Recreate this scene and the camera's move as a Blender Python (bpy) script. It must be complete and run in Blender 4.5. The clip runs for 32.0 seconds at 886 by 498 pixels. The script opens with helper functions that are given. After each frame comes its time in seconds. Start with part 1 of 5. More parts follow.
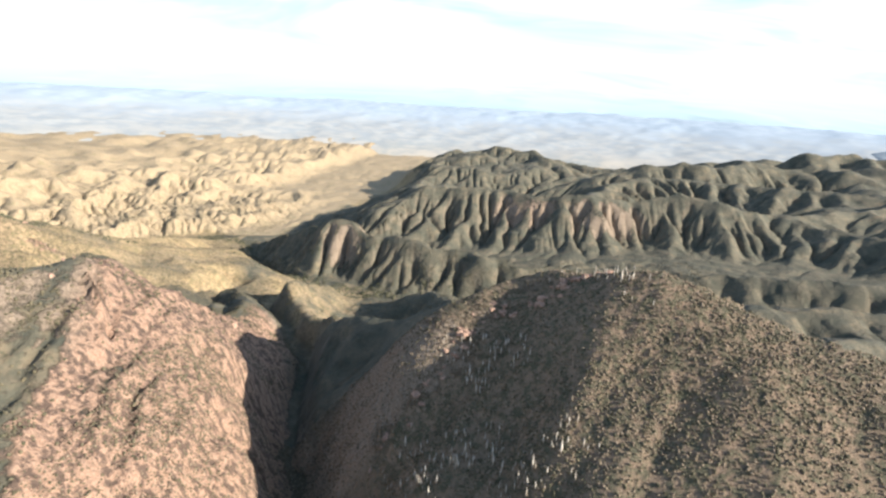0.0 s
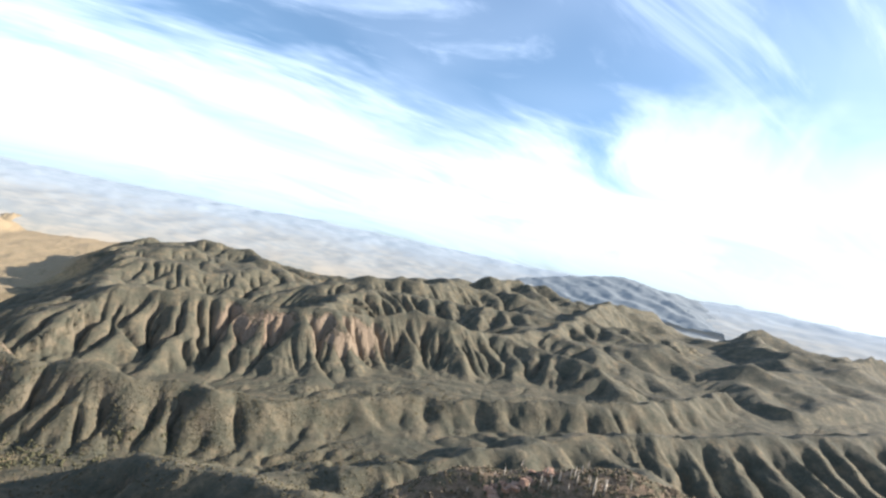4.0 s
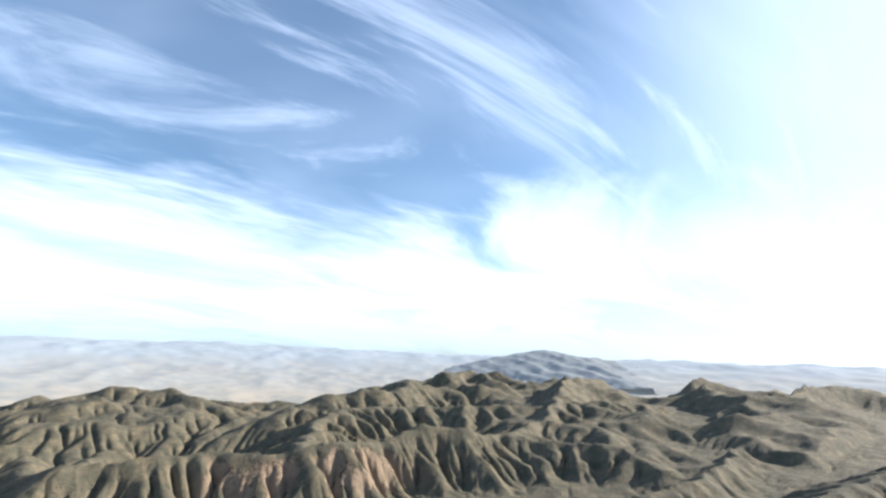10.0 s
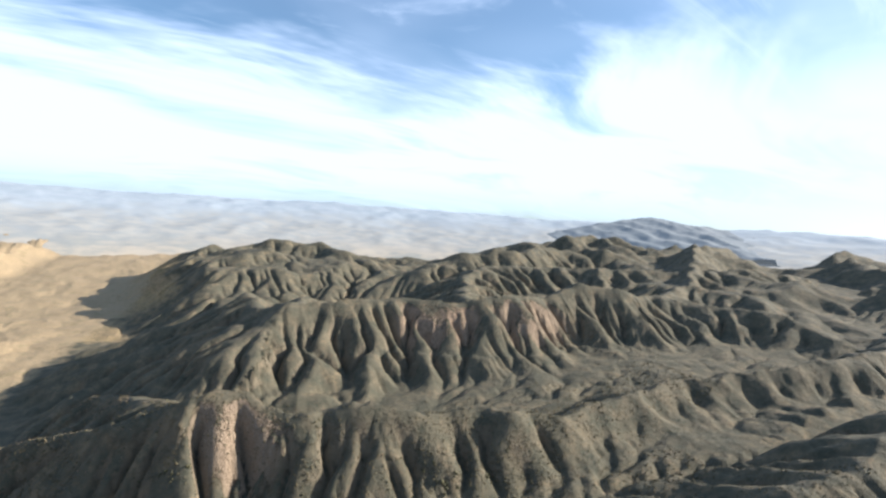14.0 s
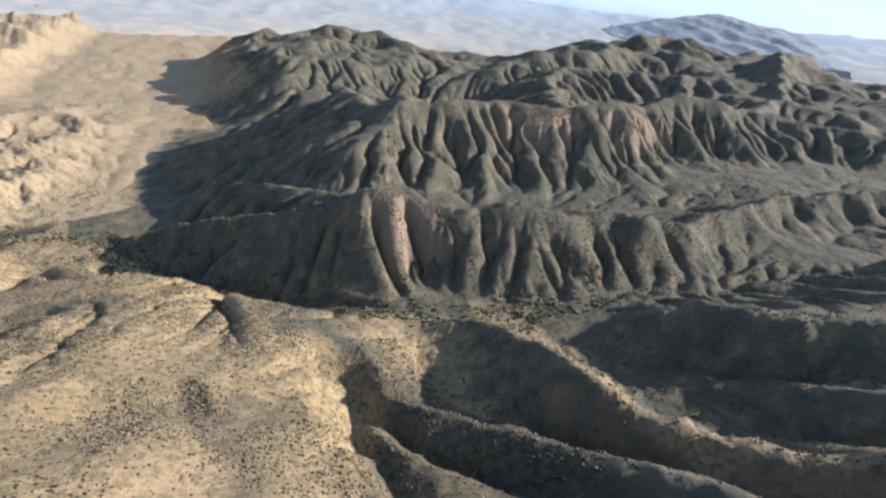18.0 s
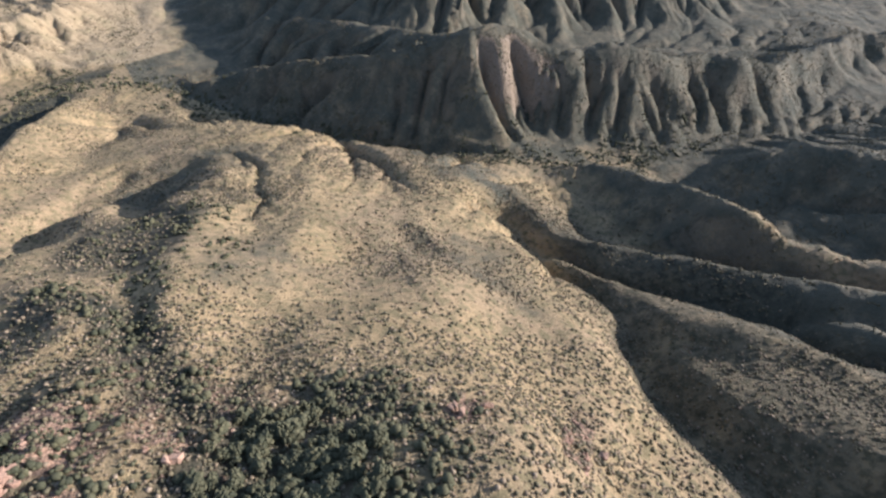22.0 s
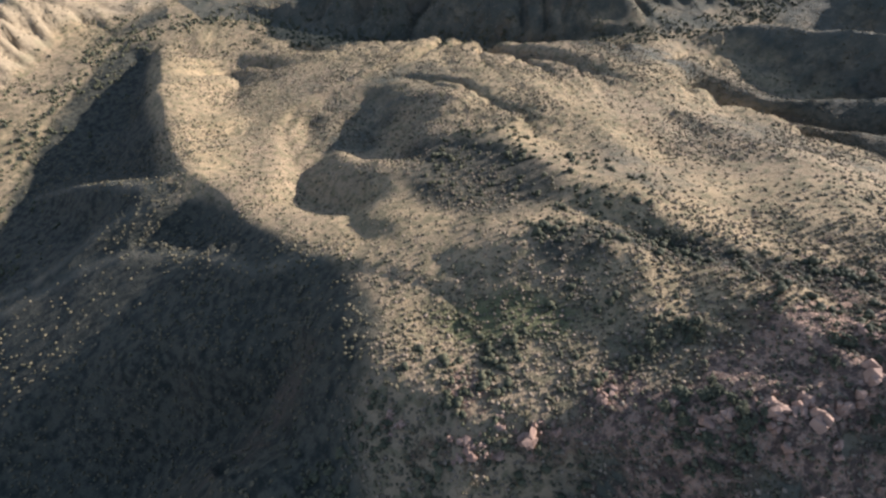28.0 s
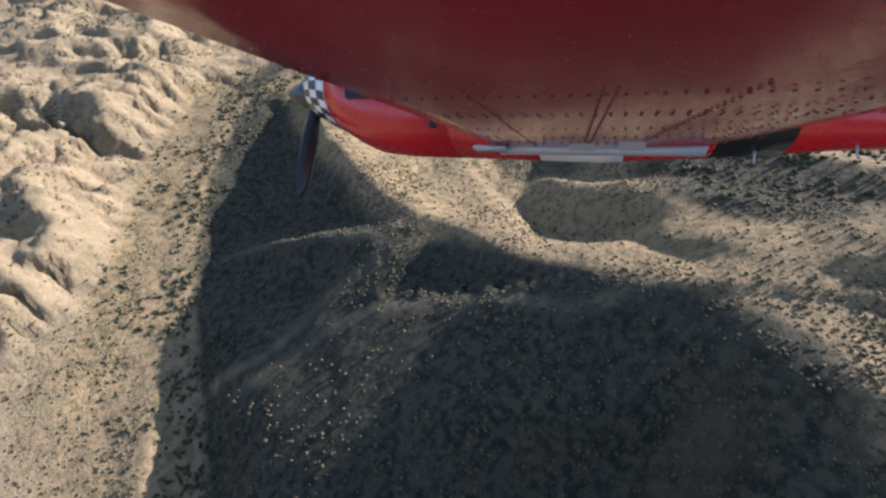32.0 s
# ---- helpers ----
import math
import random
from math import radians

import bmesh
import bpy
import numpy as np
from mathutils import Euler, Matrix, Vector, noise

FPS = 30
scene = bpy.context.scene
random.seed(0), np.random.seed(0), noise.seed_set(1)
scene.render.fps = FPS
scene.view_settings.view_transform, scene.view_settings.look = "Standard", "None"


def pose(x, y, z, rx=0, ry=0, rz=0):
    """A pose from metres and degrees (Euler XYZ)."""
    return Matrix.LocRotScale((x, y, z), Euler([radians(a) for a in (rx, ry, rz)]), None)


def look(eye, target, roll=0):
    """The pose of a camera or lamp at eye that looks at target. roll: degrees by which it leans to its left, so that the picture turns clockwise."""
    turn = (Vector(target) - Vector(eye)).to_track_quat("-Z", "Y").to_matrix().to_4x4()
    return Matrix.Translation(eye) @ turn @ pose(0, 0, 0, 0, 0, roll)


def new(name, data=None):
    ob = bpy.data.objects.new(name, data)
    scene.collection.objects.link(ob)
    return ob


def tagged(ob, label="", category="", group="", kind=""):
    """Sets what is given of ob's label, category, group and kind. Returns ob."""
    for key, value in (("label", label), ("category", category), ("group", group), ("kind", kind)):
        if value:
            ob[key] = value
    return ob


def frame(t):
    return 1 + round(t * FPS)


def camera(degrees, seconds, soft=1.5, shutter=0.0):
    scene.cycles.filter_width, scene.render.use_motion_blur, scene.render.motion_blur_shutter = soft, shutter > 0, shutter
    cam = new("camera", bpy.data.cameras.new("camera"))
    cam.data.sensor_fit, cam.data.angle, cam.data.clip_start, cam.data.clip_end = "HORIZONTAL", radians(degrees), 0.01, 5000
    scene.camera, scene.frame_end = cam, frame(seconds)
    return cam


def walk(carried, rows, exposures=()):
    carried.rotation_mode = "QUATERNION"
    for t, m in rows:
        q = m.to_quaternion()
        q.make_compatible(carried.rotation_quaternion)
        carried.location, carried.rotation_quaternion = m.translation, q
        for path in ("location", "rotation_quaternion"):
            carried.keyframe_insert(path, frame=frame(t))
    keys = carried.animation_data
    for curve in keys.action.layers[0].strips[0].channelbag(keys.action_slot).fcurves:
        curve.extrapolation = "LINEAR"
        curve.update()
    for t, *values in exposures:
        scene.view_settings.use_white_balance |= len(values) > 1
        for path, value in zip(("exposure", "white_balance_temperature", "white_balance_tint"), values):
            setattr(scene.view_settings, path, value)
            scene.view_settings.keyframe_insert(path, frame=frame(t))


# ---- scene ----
cam = camera(82.9, 32.0, soft=2.5, shutter=0.0)
# seconds, place in metres, then yaw, pitch and roll in degrees
ROWS = [
    (0.0, -0.4, -0.4, 330.1, -0.36, -15.52, 3.32),
    (0.5, -7.8, 15.2, 329.4, -2.83, -15.93, 2.63),
    (1.0, -15.3, 30.7, 329.0, -4.90, -16.30, 1.67),
    (1.5, -22.5, 46.5, 328.4, -7.97, -15.54, 1.80),
    (2.0, -29.5, 62.4, 327.7, -12.89, -13.71, 3.62),
    (2.5, -36.6, 78.4, 327.3, -17.89, -11.38, 6.46),
    (3.0, -43.8, 94.5, 326.8, -22.77, -7.24, 9.75),
    (3.5, -51.2, 110.2, 326.2, -27.81, -3.09, 11.50),
    (4.0, -58.8, 125.7, 325.5, -32.87, 0.13, 11.13),
    (4.5, -66.0, 141.5, 325.0, -36.82, 2.03, 10.08),
    (5.0, -72.7, 157.5, 324.9, -40.31, 4.92, 9.05),
    (5.5, -79.4, 173.6, 324.9, -43.22, 8.22, 8.04),
    (6.0, -86.3, 189.5, 324.9, -45.40, 11.35, 7.07),
    (6.5, -94.0, 205.1, 324.8, -46.73, 13.73, 6.16),
    (7.0, -102.6, 220.2, 324.3, -47.08, 14.76, 5.30),
    (7.5, -112.4, 234.5, 323.4, -48.21, 15.30, 3.88),
    (8.0, -123.1, 248.1, 322.2, -48.64, 15.40, 2.75),
    (8.5, -134.6, 261.2, 320.8, -48.01, 15.10, 2.21),
    (9.0, -146.4, 273.8, 319.1, -46.54, 16.56, 2.20),
    (9.5, -158.3, 286.5, 317.3, -45.46, 15.58, 1.57),
    (10.0, -170.1, 299.2, 315.2, -44.12, 12.06, 1.77),
    (10.5, -181.7, 312.2, 313.3, -42.62, 12.15, 2.03),
    (11.0, -193.2, 325.2, 311.5, -41.31, 11.79, 1.94),
    (11.5, -205.0, 337.8, 309.5, -39.99, 11.41, 2.09),
    (12.0, -217.3, 349.9, 307.7, -38.59, 10.67, 2.28),
    (12.5, -230.8, 360.8, 306.4, -38.10, 10.83, 1.24),
    (13.0, -245.6, 370.0, 305.5, -37.71, 7.12, 0.60),
    (13.5, -261.0, 378.1, 305.1, -36.16, -0.19, 2.05),
    (14.0, -276.7, 385.7, 304.9, -35.09, -3.70, 3.23),
    (14.5, -292.5, 392.9, 305.0, -34.40, -5.14, 4.08),
    (15.0, -308.3, 400.1, 305.2, -34.01, -6.22, 4.59),
    (15.5, -324.2, 407.2, 305.4, -33.84, -8.65, 4.68),
    (16.0, -340.0, 414.6, 305.4, -33.79, -14.14, 4.33),
    (16.5, -355.5, 422.3, 305.2, -32.94, -18.28, 4.66),
    (17.0, -371.0, 430.4, 305.1, -33.28, -19.98, 5.04),
    (17.5, -386.9, 437.5, 305.6, -34.34, -22.57, 5.50),
    (18.0, -403.0, 443.7, 306.7, -35.05, -26.47, 6.13),
    (18.5, -419.0, 450.6, 307.3, -34.98, -30.74, 6.31),
    (19.0, -434.4, 458.5, 307.3, -34.60, -32.59, 5.78),
    (19.5, -449.9, 466.7, 307.2, -35.52, -33.80, 5.99),
    (20.0, -465.4, 474.6, 306.9, -36.96, -34.93, 6.76),
    (20.5, -480.8, 482.5, 306.7, -38.34, -37.14, 7.92),
    (21.0, -496.2, 490.2, 306.3, -39.36, -39.49, 8.21),
    (21.5, -511.6, 498.2, 305.7, -40.45, -41.63, 8.38),
    (22.0, -526.7, 506.8, 305.0, -42.03, -43.54, 9.27),
    (22.5, -541.0, 516.5, 304.2, -44.11, -45.39, 11.39),
    (23.0, -554.9, 526.7, 303.4, -44.44, -47.80, 11.16),
    (23.5, -569.1, 537.0, 302.5, -45.17, -50.19, 11.04),
    (24.0, -583.2, 547.3, 300.5, -46.97, -51.14, 11.27),
    (24.5, -597.3, 557.5, 298.0, -48.81, -52.55, 11.14),
    (25.0, -610.7, 568.7, 295.9, -49.18, -52.35, 9.86),
    (25.5, -624.1, 579.6, 295.0, -49.66, -53.14, 9.22),
    (26.0, -636.9, 590.8, 294.8, -49.64, -53.66, 8.24),
    (26.5, -648.7, 603.7, 294.5, -49.73, -54.20, 6.49),
    (27.0, -660.1, 616.8, 293.7, -50.85, -54.24, 6.04),
    (27.5, -671.3, 630.2, 292.5, -52.35, -53.94, 6.27),
    (28.0, -682.4, 643.6, 291.0, -53.59, -53.46, 6.53),
    (28.5, -693.5, 656.9, 289.5, -53.93, -52.96, 6.17),
    (29.0, -704.7, 670.1, 288.1, -52.72, -52.59, 4.54),
    (29.5, -715.1, 684.0, 286.5, -52.80, -51.62, 3.58),
    (30.0, -724.9, 698.4, 284.4, -53.63, -51.21, 3.36),
    (30.5, -734.8, 712.4, 282.0, -53.84, -51.11, 2.82),
    (31.0, -744.2, 726.7, 279.3, -53.25, -50.75, 1.74),
    (31.5, -753.1, 741.5, 276.7, -52.85, -50.41, 0.70),
    (32.0, -761.5, 756.5, 274.0, -52.63, -50.25, -0.14),
]
walk(cam, [(t, pose(x, y, z, 0, 0, yaw) @ pose(0, 0, 0, 90 + pitch) @ pose(0, 0, 0, 0, 0, roll)) for t, x, y, z, yaw, pitch, roll in ROWS],
     exposures=[(0.0, 1.40, 5500, 12), (4.5, 1.34, 5600, 13), (13.0, 1.24, 5600, 13), (18.0, 1.12, 5250, 17), (26.0, 1.12, 5200, 18), (32.0, 1.10, 5200, 18)])

# ---------------- sun, sky and exposure ----------------
SUN_TURN, SUN_RISE = -25.0, 22.5      # degrees from +x towards +y, and above the horizon
sun = new("sun", bpy.data.lights.new("sun", "SUN"))
sun.data.energy, sun.data.angle, sun.data.color = 5.6, radians(0.6), (1.0, 0.84, 0.64)
sun_way = Vector((math.cos(radians(SUN_TURN)) * math.cos(radians(SUN_RISE)), math.sin(radians(SUN_TURN)) * math.cos(radians(SUN_RISE)), math.sin(radians(SUN_RISE))))
sun.matrix_world = look((0, 0, 900), Vector((0, 0, 900)) - sun_way)


def link(nt, a, b):
    nt.links.new(a, b)


def make_world():
    w = bpy.data.worlds.new("sky")
    scene.world = w
    w.use_nodes = True
    nt = w.node_tree
    nt.nodes.clear()
    out, bg = nt.nodes.new("ShaderNodeOutputWorld"), nt.nodes.new("ShaderNodeBackground")
    sky = nt.nodes.new("ShaderNodeTexSky")
    sky.sky_type, sky.sun_disc = "NISHITA", False
    sky.sun_elevation, sky.sun_rotation = radians(SUN_RISE), radians(90 - SUN_TURN)
    sky.altitude, sky.air_density, sky.dust_density, sky.ozone_density = 600, 1.0, 1.0, 1.2
    bg.inputs["Strength"].default_value = 0.060
    co = nt.nodes.new("ShaderNodeTexCoord")
    sep = nt.nodes.new("ShaderNodeSeparateXYZ")
    link(nt, co.outputs["Generated"], sep.inputs[0])
    # the layer of cirrus lies flat overhead: direction divided by its height
    rise = nt.nodes.new("ShaderNodeMath"); rise.operation = "MAXIMUM"; rise.inputs[1].default_value = 0.0
    link(nt, sep.outputs["Z"], rise.inputs[0])
    add = nt.nodes.new("ShaderNodeMath"); add.operation = "ADD"; add.inputs[1].default_value = 0.16
    link(nt, rise.outputs[0], add.inputs[0])
    flat = []
    for axis in ("X", "Y"):
        d = nt.nodes.new("ShaderNodeMath"); d.operation = "DIVIDE"
        link(nt, sep.outputs[axis], d.inputs[0]); link(nt, add.outputs[0], d.inputs[1])
        flat.append(d)
    plane = nt.nodes.new("ShaderNodeCombineXYZ")
    link(nt, flat[0].outputs[0], plane.inputs[0]); link(nt, flat[1].outputs[0], plane.inputs[1])

    drift = nt.nodes.new("ShaderNodeTexNoise")
    drift.inputs["Scale"].default_value, drift.inputs["Detail"].default_value = 0.55, 1.0
    link(nt, plane.outputs[0], drift.inputs["Vector"])
    bent = nt.nodes.new("ShaderNodeVectorMath"); bent.operation = "MULTIPLY_ADD"
    bent.inputs[1].default_value = (1.0, 1.0, 0)
    link(nt, drift.outputs["Color"], bent.inputs[0]); link(nt, plane.outputs[0], bent.inputs[2])
    plane = bent

    def streaks(turn, stretch, scale, detail, low, high, warp):
        m = nt.nodes.new("ShaderNodeMapping")
        m.inputs["Rotation"].default_value = (0, 0, radians(turn))
        m.inputs["Scale"].default_value = (stretch, 1.0, 1.0)
        link(nt, plane.outputs[0], m.inputs["Vector"])
        n = nt.nodes.new("ShaderNodeTexNoise")
        n.inputs["Scale"].default_value, n.inputs["Detail"].default_value, n.inputs["Distortion"].default_value = scale, detail, warp
        n.inputs["Roughness"].default_value = 0.6
        link(nt, m.outputs[0], n.inputs["Vector"])
        r = nt.nodes.new("ShaderNodeMapRange"); r.interpolation_type = "SMOOTHSTEP"
        r.inputs["From Min"].default_value, r.inputs["From Max"].default_value = low, high
        link(nt, n.outputs["Fac"], r.inputs["Value"])
        return r.outputs["Result"]

    wisps = streaks(62, 0.30, 2.0, 8.0, 0.48, 0.74, 2.2)
    veil = streaks(35, 0.6, 0.7, 4.0, 0.42, 0.66, 0.8)
    lift = streaks(50, 0.55, 0.9, 5.0, 0.30, 0.70, 1.0)
    ragged = nt.nodes.new("ShaderNodeMath"); ragged.operation = "MULTIPLY_ADD"; ragged.inputs[1].default_value = -0.17
    link(nt, lift, ragged.inputs[0]); link(nt, sep.outputs["Z"], ragged.inputs[2])
    # the cloud thickens to a white sheet low over the land
    low = nt.nodes.new("ShaderNodeMapRange"); low.interpolation_type = "SMOOTHSTEP"
    low.inputs["From Min"].default_value, low.inputs["From Max"].default_value = 0.27, 0.10
    link(nt, ragged.outputs[0], low.inputs["Value"])
    gap = streaks(20, 0.5, 1.1, 4.0, 0.66, 0.50, 0.6)
    sheet = nt.nodes.new("ShaderNodeMath"); sheet.operation = "MULTIPLY"
    thin = nt.nodes.new("ShaderNodeMapRange"); thin.interpolation_type = "SMOOTHSTEP"
    thin.inputs["From Min"].default_value, thin.inputs["From Max"].default_value = 0.0, 0.07
    thin.inputs["To Min"].default_value = 0.35
    link(nt, sep.outputs["Z"], thin.inputs["Value"])
    soft = nt.nodes.new("ShaderNodeMath"); soft.operation = "MULTIPLY_ADD"; soft.inputs[1].default_value, soft.inputs[2].default_value = 0.45, 0.55
    link(nt, gap, soft.inputs[0])
    both = nt.nodes.new("ShaderNodeMath"); both.operation = "MULTIPLY"
    link(nt, soft.outputs[0], both.inputs[0]); link(nt, thin.outputs["Result"], both.inputs[1])
    link(nt, low.outputs["Result"], sheet.inputs[0]); link(nt, both.outputs[0], sheet.inputs[1])
    near_sun = nt.nodes.new("ShaderNodeVectorMath"); near_sun.operation = "DOT_PRODUCT"
    link(nt, co.outputs["Generated"], near_sun.inputs[0]); near_sun.inputs[1].default_value = sun_way
    glow = nt.nodes.new("ShaderNodeMapRange"); glow.interpolation_type = "SMOOTHSTEP"
    glow.inputs["From Min"].default_value, glow.inputs["From Max"].default_value = 0.62, 0.95
    link(nt, near_sun.outputs["Value"], glow.inputs["Value"])
    parts = []
    for source, weight in ((wisps, 0.5), (veil, 0.22), (sheet.outputs[0], 1.0), (glow.outputs["Result"], 0.8)):
        inv = nt.nodes.new("ShaderNodeMath"); inv.operation = "MULTIPLY_ADD"
        inv.inputs[1].default_value, inv.inputs[2].default_value = -weight, 1.0
        link(nt, source, inv.inputs[0])
        parts.append(inv.outputs[0])
    haze = nt.nodes.new("ShaderNodeValue")
    haze.outputs[0].default_value = 0.9
    parts.append(haze.outputs[0])
    clear = parts[0]
    for p in parts[1:]:
        m = nt.nodes.new("ShaderNodeMath"); m.operation = "MULTIPLY"
        link(nt, clear, m.inputs[0]); link(nt, p, m.inputs[1])
        clear = m.outputs[0]
    mix = nt.nodes.new("ShaderNodeMix"); mix.data_type = "RGBA"
    link(nt, clear, mix.inputs["Factor"])
    mix.inputs[6].default_value = (7.7, 8.6, 9.7, 1)       # sunlit cloud
    hue = nt.nodes.new("ShaderNodeMix"); hue.data_type = "RGBA"; hue.blend_type = "MULTIPLY"
    hue.inputs["Factor"].default_value = 1.0
    hue.inputs[7].default_value = (0.84, 1.05, 1.05, 1)      # clear dry air
    link(nt, sky.outputs[0], hue.inputs[6])
    link(nt, hue.outputs[2], mix.inputs[7])
    link(nt, mix.outputs[2], bg.inputs["Color"])
    link(nt, bg.outputs[0], out.inputs["Surface"])


make_world()


# ---------------- noise on arrays ----------------
class Grain:
    """Smooth gradient noise on numpy arrays."""

    def __init__(self, seed):
        rng = np.random.RandomState(seed)
        self.table = rng.permutation(512)
        angle = rng.rand(512) * 2 * np.pi
        self.gx, self.gy = np.cos(angle), np.sin(angle)

    def at(self, x, y):
        xi, yi = np.floor(x).astype(np.int64), np.floor(y).astype(np.int64)
        u, v = x - xi, y - yi
        fu, fv = u * u * u * (u * (u * 6 - 15) + 10), v * v * v * (v * (v * 6 - 15) + 10)

        def corner(i, j):
            k = self.table[(self.table[(xi + i) & 511] + yi + j) & 511]
            return self.gx[k] * (u - i) + self.gy[k] * (v - j)

        a, b = corner(0, 0) * (1 - fu) + corner(1, 0) * fu, corner(0, 1) * (1 - fu) + corner(1, 1) * fu
        return (a * (1 - fv) + b * fv) * 1.5

    def layers(self, x, y, size, count, gain=0.5):
        total, weight = 0.0, 1.0
        for k in range(count):
            total = total + weight * self.at(x / size + 17.3 * k, y / size - 9.1 * k)
            size, weight = size / 2.03, weight * gain
        return total

    def crests(self, x, y, size, count, gain=0.5):
        total, weight = 0.0, 1.0
        for k in range(count):
            total = total + weight * (1 - 2 * np.abs(self.at(x / size + 31.7 * k, y / size + 5.9 * k)))
            size, weight = size / 2.1, weight * gain
        return total


grain, grain_b = Grain(3), Grain(8)


def step(a, b, v):
    u = np.clip((v - a) / (b - a), 0, 1)
    return u * u * (3 - 2 * u)


def along(x, y, line, smooth=False):
    """The distance to a line of (x, y, z), the way along it, its height there and the side (+1: to the left)."""
    best = np.full(x.shape, 1e12)
    way, high, side = np.zeros(x.shape), np.zeros(x.shape), np.ones(x.shape)
    run = 0.0
    for (ax, ay, az), (bx, by, bz) in zip(line, line[1:]):
        dx, dy = bx - ax, by - ay
        length = math.hypot(dx, dy)
        u = np.clip(((x - ax) * dx + (y - ay) * dy) / length ** 2, 0, 1)
        px, py = x - ax - u * dx, y - ay - u * dy
        d = px * px + py * py
        near = d < best
        best = np.where(near, d, best)
        way = np.where(near, run + u * length, way)
        high = np.where(near, az + u * (bz - az), high)
        side = np.where(near, np.where(dx * (y - ay) - dy * (x - ax) > 0, 1.0, -1.0), side)
        run += length
    # where the line bends, the heights of its stretches pass into one another
    best = np.sqrt(best)
    if not smooth or len(line) < 3:
        return best, way, high, side
    total, weight, soft = np.zeros(x.shape), np.full(x.shape, 1e-9), 4 + 0.12 * best
    for (ax, ay, az), (bx, by, bz) in zip(line, line[1:]):
        dx, dy = bx - ax, by - ay
        u = np.clip(((x - ax) * dx + (y - ay) * dy) / (dx * dx + dy * dy), 0, 1)
        w = np.exp((best - np.hypot(x - ax - u * dx, y - ay - u * dy)) / soft)
        total, weight = total + w * (az + u * (bz - az)), weight + w
    return best, way, total / weight, side


def ridge(x, y, line, left, right, relief, rib=60.0, depth=16.0, seed=0, skew=0.0, rough=1.0, reach=1e9):
    """A mountain ridge: its crest line, the slopes of its two sides, how far it falls, and its ribs with gullies between."""
    wob = 9.0 * rough
    x2 = x + wob * grain.layers(x + 300 * seed, y, 55, 2)
    y2 = y + wob * grain_b.layers(x, y - 200 * seed, 55, 2)
    d, s, z, side = along(x2, y2, line, True)
    slope = np.where(side > 0, left, right)
    fall = slope * d * (1 - 0.22 * d / (d + relief)) + 0.9 * np.maximum(d - reach, 0)
    s = s + skew * d * side + rib * 0.55 * grain.at(s / (rib * 2.3) + seed * 7.7, d / 160.0 + side * 3)
    tooth = np.abs(2 * np.mod(s / rib + 0.31 * side + seed * 0.17, 1.0) - 1)
    tooth_b = np.abs(2 * np.mod(s / (rib * 0.37) + seed * 0.4 + grain.at(s / 70, d / 60), 1.0) - 1)
    grow = np.clip(d / 40.0, 0, 1) ** 0.8 * (step(1.5 * relief, 0.9 * relief, d) if relief < 200 else np.exp(-np.maximum(d - 190, 0) / 90.0))
    cut = depth * grow * (1 - 2 * tooth) + depth * 0.36 * grow * (1 - 2 * tooth_b)
    crest = 3.2 * rough * grain_b.layers(s + 90 * seed, 0 * s + seed * 13, 48, 3)
    return z + crest - fall - cut


# ---------------- the plan of the land ----------------
RIVER = [(1500, 470, 150), (420, 572, 90), (150, 632, 70), (-63, 705, 50), (-200, 756, 44), (-300, 850, 24), (-390, 1000, 10), (-455, 1120, 4), (-560, 1150, -2), (-640, 1095, -3),
         (-705, 1025, -1), (-760, 940, 0), (-835, 820, -5), (-960, 640, -12), (-1300, 300, -20)]
FRONT = [(-455, 1135, 0), (-385, 1072, 32), (-319, 1006, 60), (-279, 947, 84), (-228, 905, 108), (-184, 879, 130), (-160, 866, 128), (-139, 843, 117), (-112, 827, 121), (-64, 804, 122), (-12, 777, 115), (121, 728, 109),
         (188, 726, 108), (335, 715, 113), (480, 655, 130), (614, 606, 149), (800, 610, 150), (1000, 640, 160)]
FRONT_B = [(-200, 890, 112), (-214, 1000, 84), (-264, 1128, 57), (-330, 1190, 18)]
SPURS = [[(-279, 947, 86), (-316, 930, 72), (-354, 906, 26)], [(-319, 1006, 62), (-350, 988, 52), (-390, 961, 13)], [(-236, 912, 107), (-265, 868, 90), (-300, 828, 34)], [(-196, 886, 127), (-220, 845, 108), (-252, 795, 44)], [(-352, 1040, 49), (-384, 1022, 41), (-414, 1001, 12)]]
RANGE_SPURS = [[(-38, 1112, 162), (-95, 1040, 110), (-140, 985, 60)], [(20, 1098, 159), (-30, 1030, 110), (-75, 965, 62)], [(80, 1085, 158), (45, 1010, 112), (5, 940, 66)], [(146, 1072, 159), (125, 1000, 116), (95, 925, 70)],
               [(200, 1030, 157), (190, 960, 115), (170, 890, 70)], [(240, 1004, 163), (237, 971, 154), (245, 930, 112), (235, 865, 70)], [(290, 998, 169), (312, 925, 120), (310, 855, 75)], [(530, 965, 187), (520, 890, 140), (500, 810, 95)],
               [(600, 950, 174), (600, 870, 130), (590, 790, 95)], [(-120, 1160, 124), (-185, 1095, 82), (-230, 1040, 40)], [(-220, 1230, 75), (-290, 1170, 46), (-340, 1120, 18)]]
EAST_SPURS = [[(1000, 1075, 198), (1010, 900, 150), (990, 760, 110)], [(1150, 1150, 218), (1190, 980, 165), (1200, 820, 120)], [(740, 975, 172), (760, 860, 140), (740, 770, 110)]]
RANGE_W = [(-38, 1112, 163), (20, 1190, 156), (37, 1245, 141), (30, 1350, 95)]
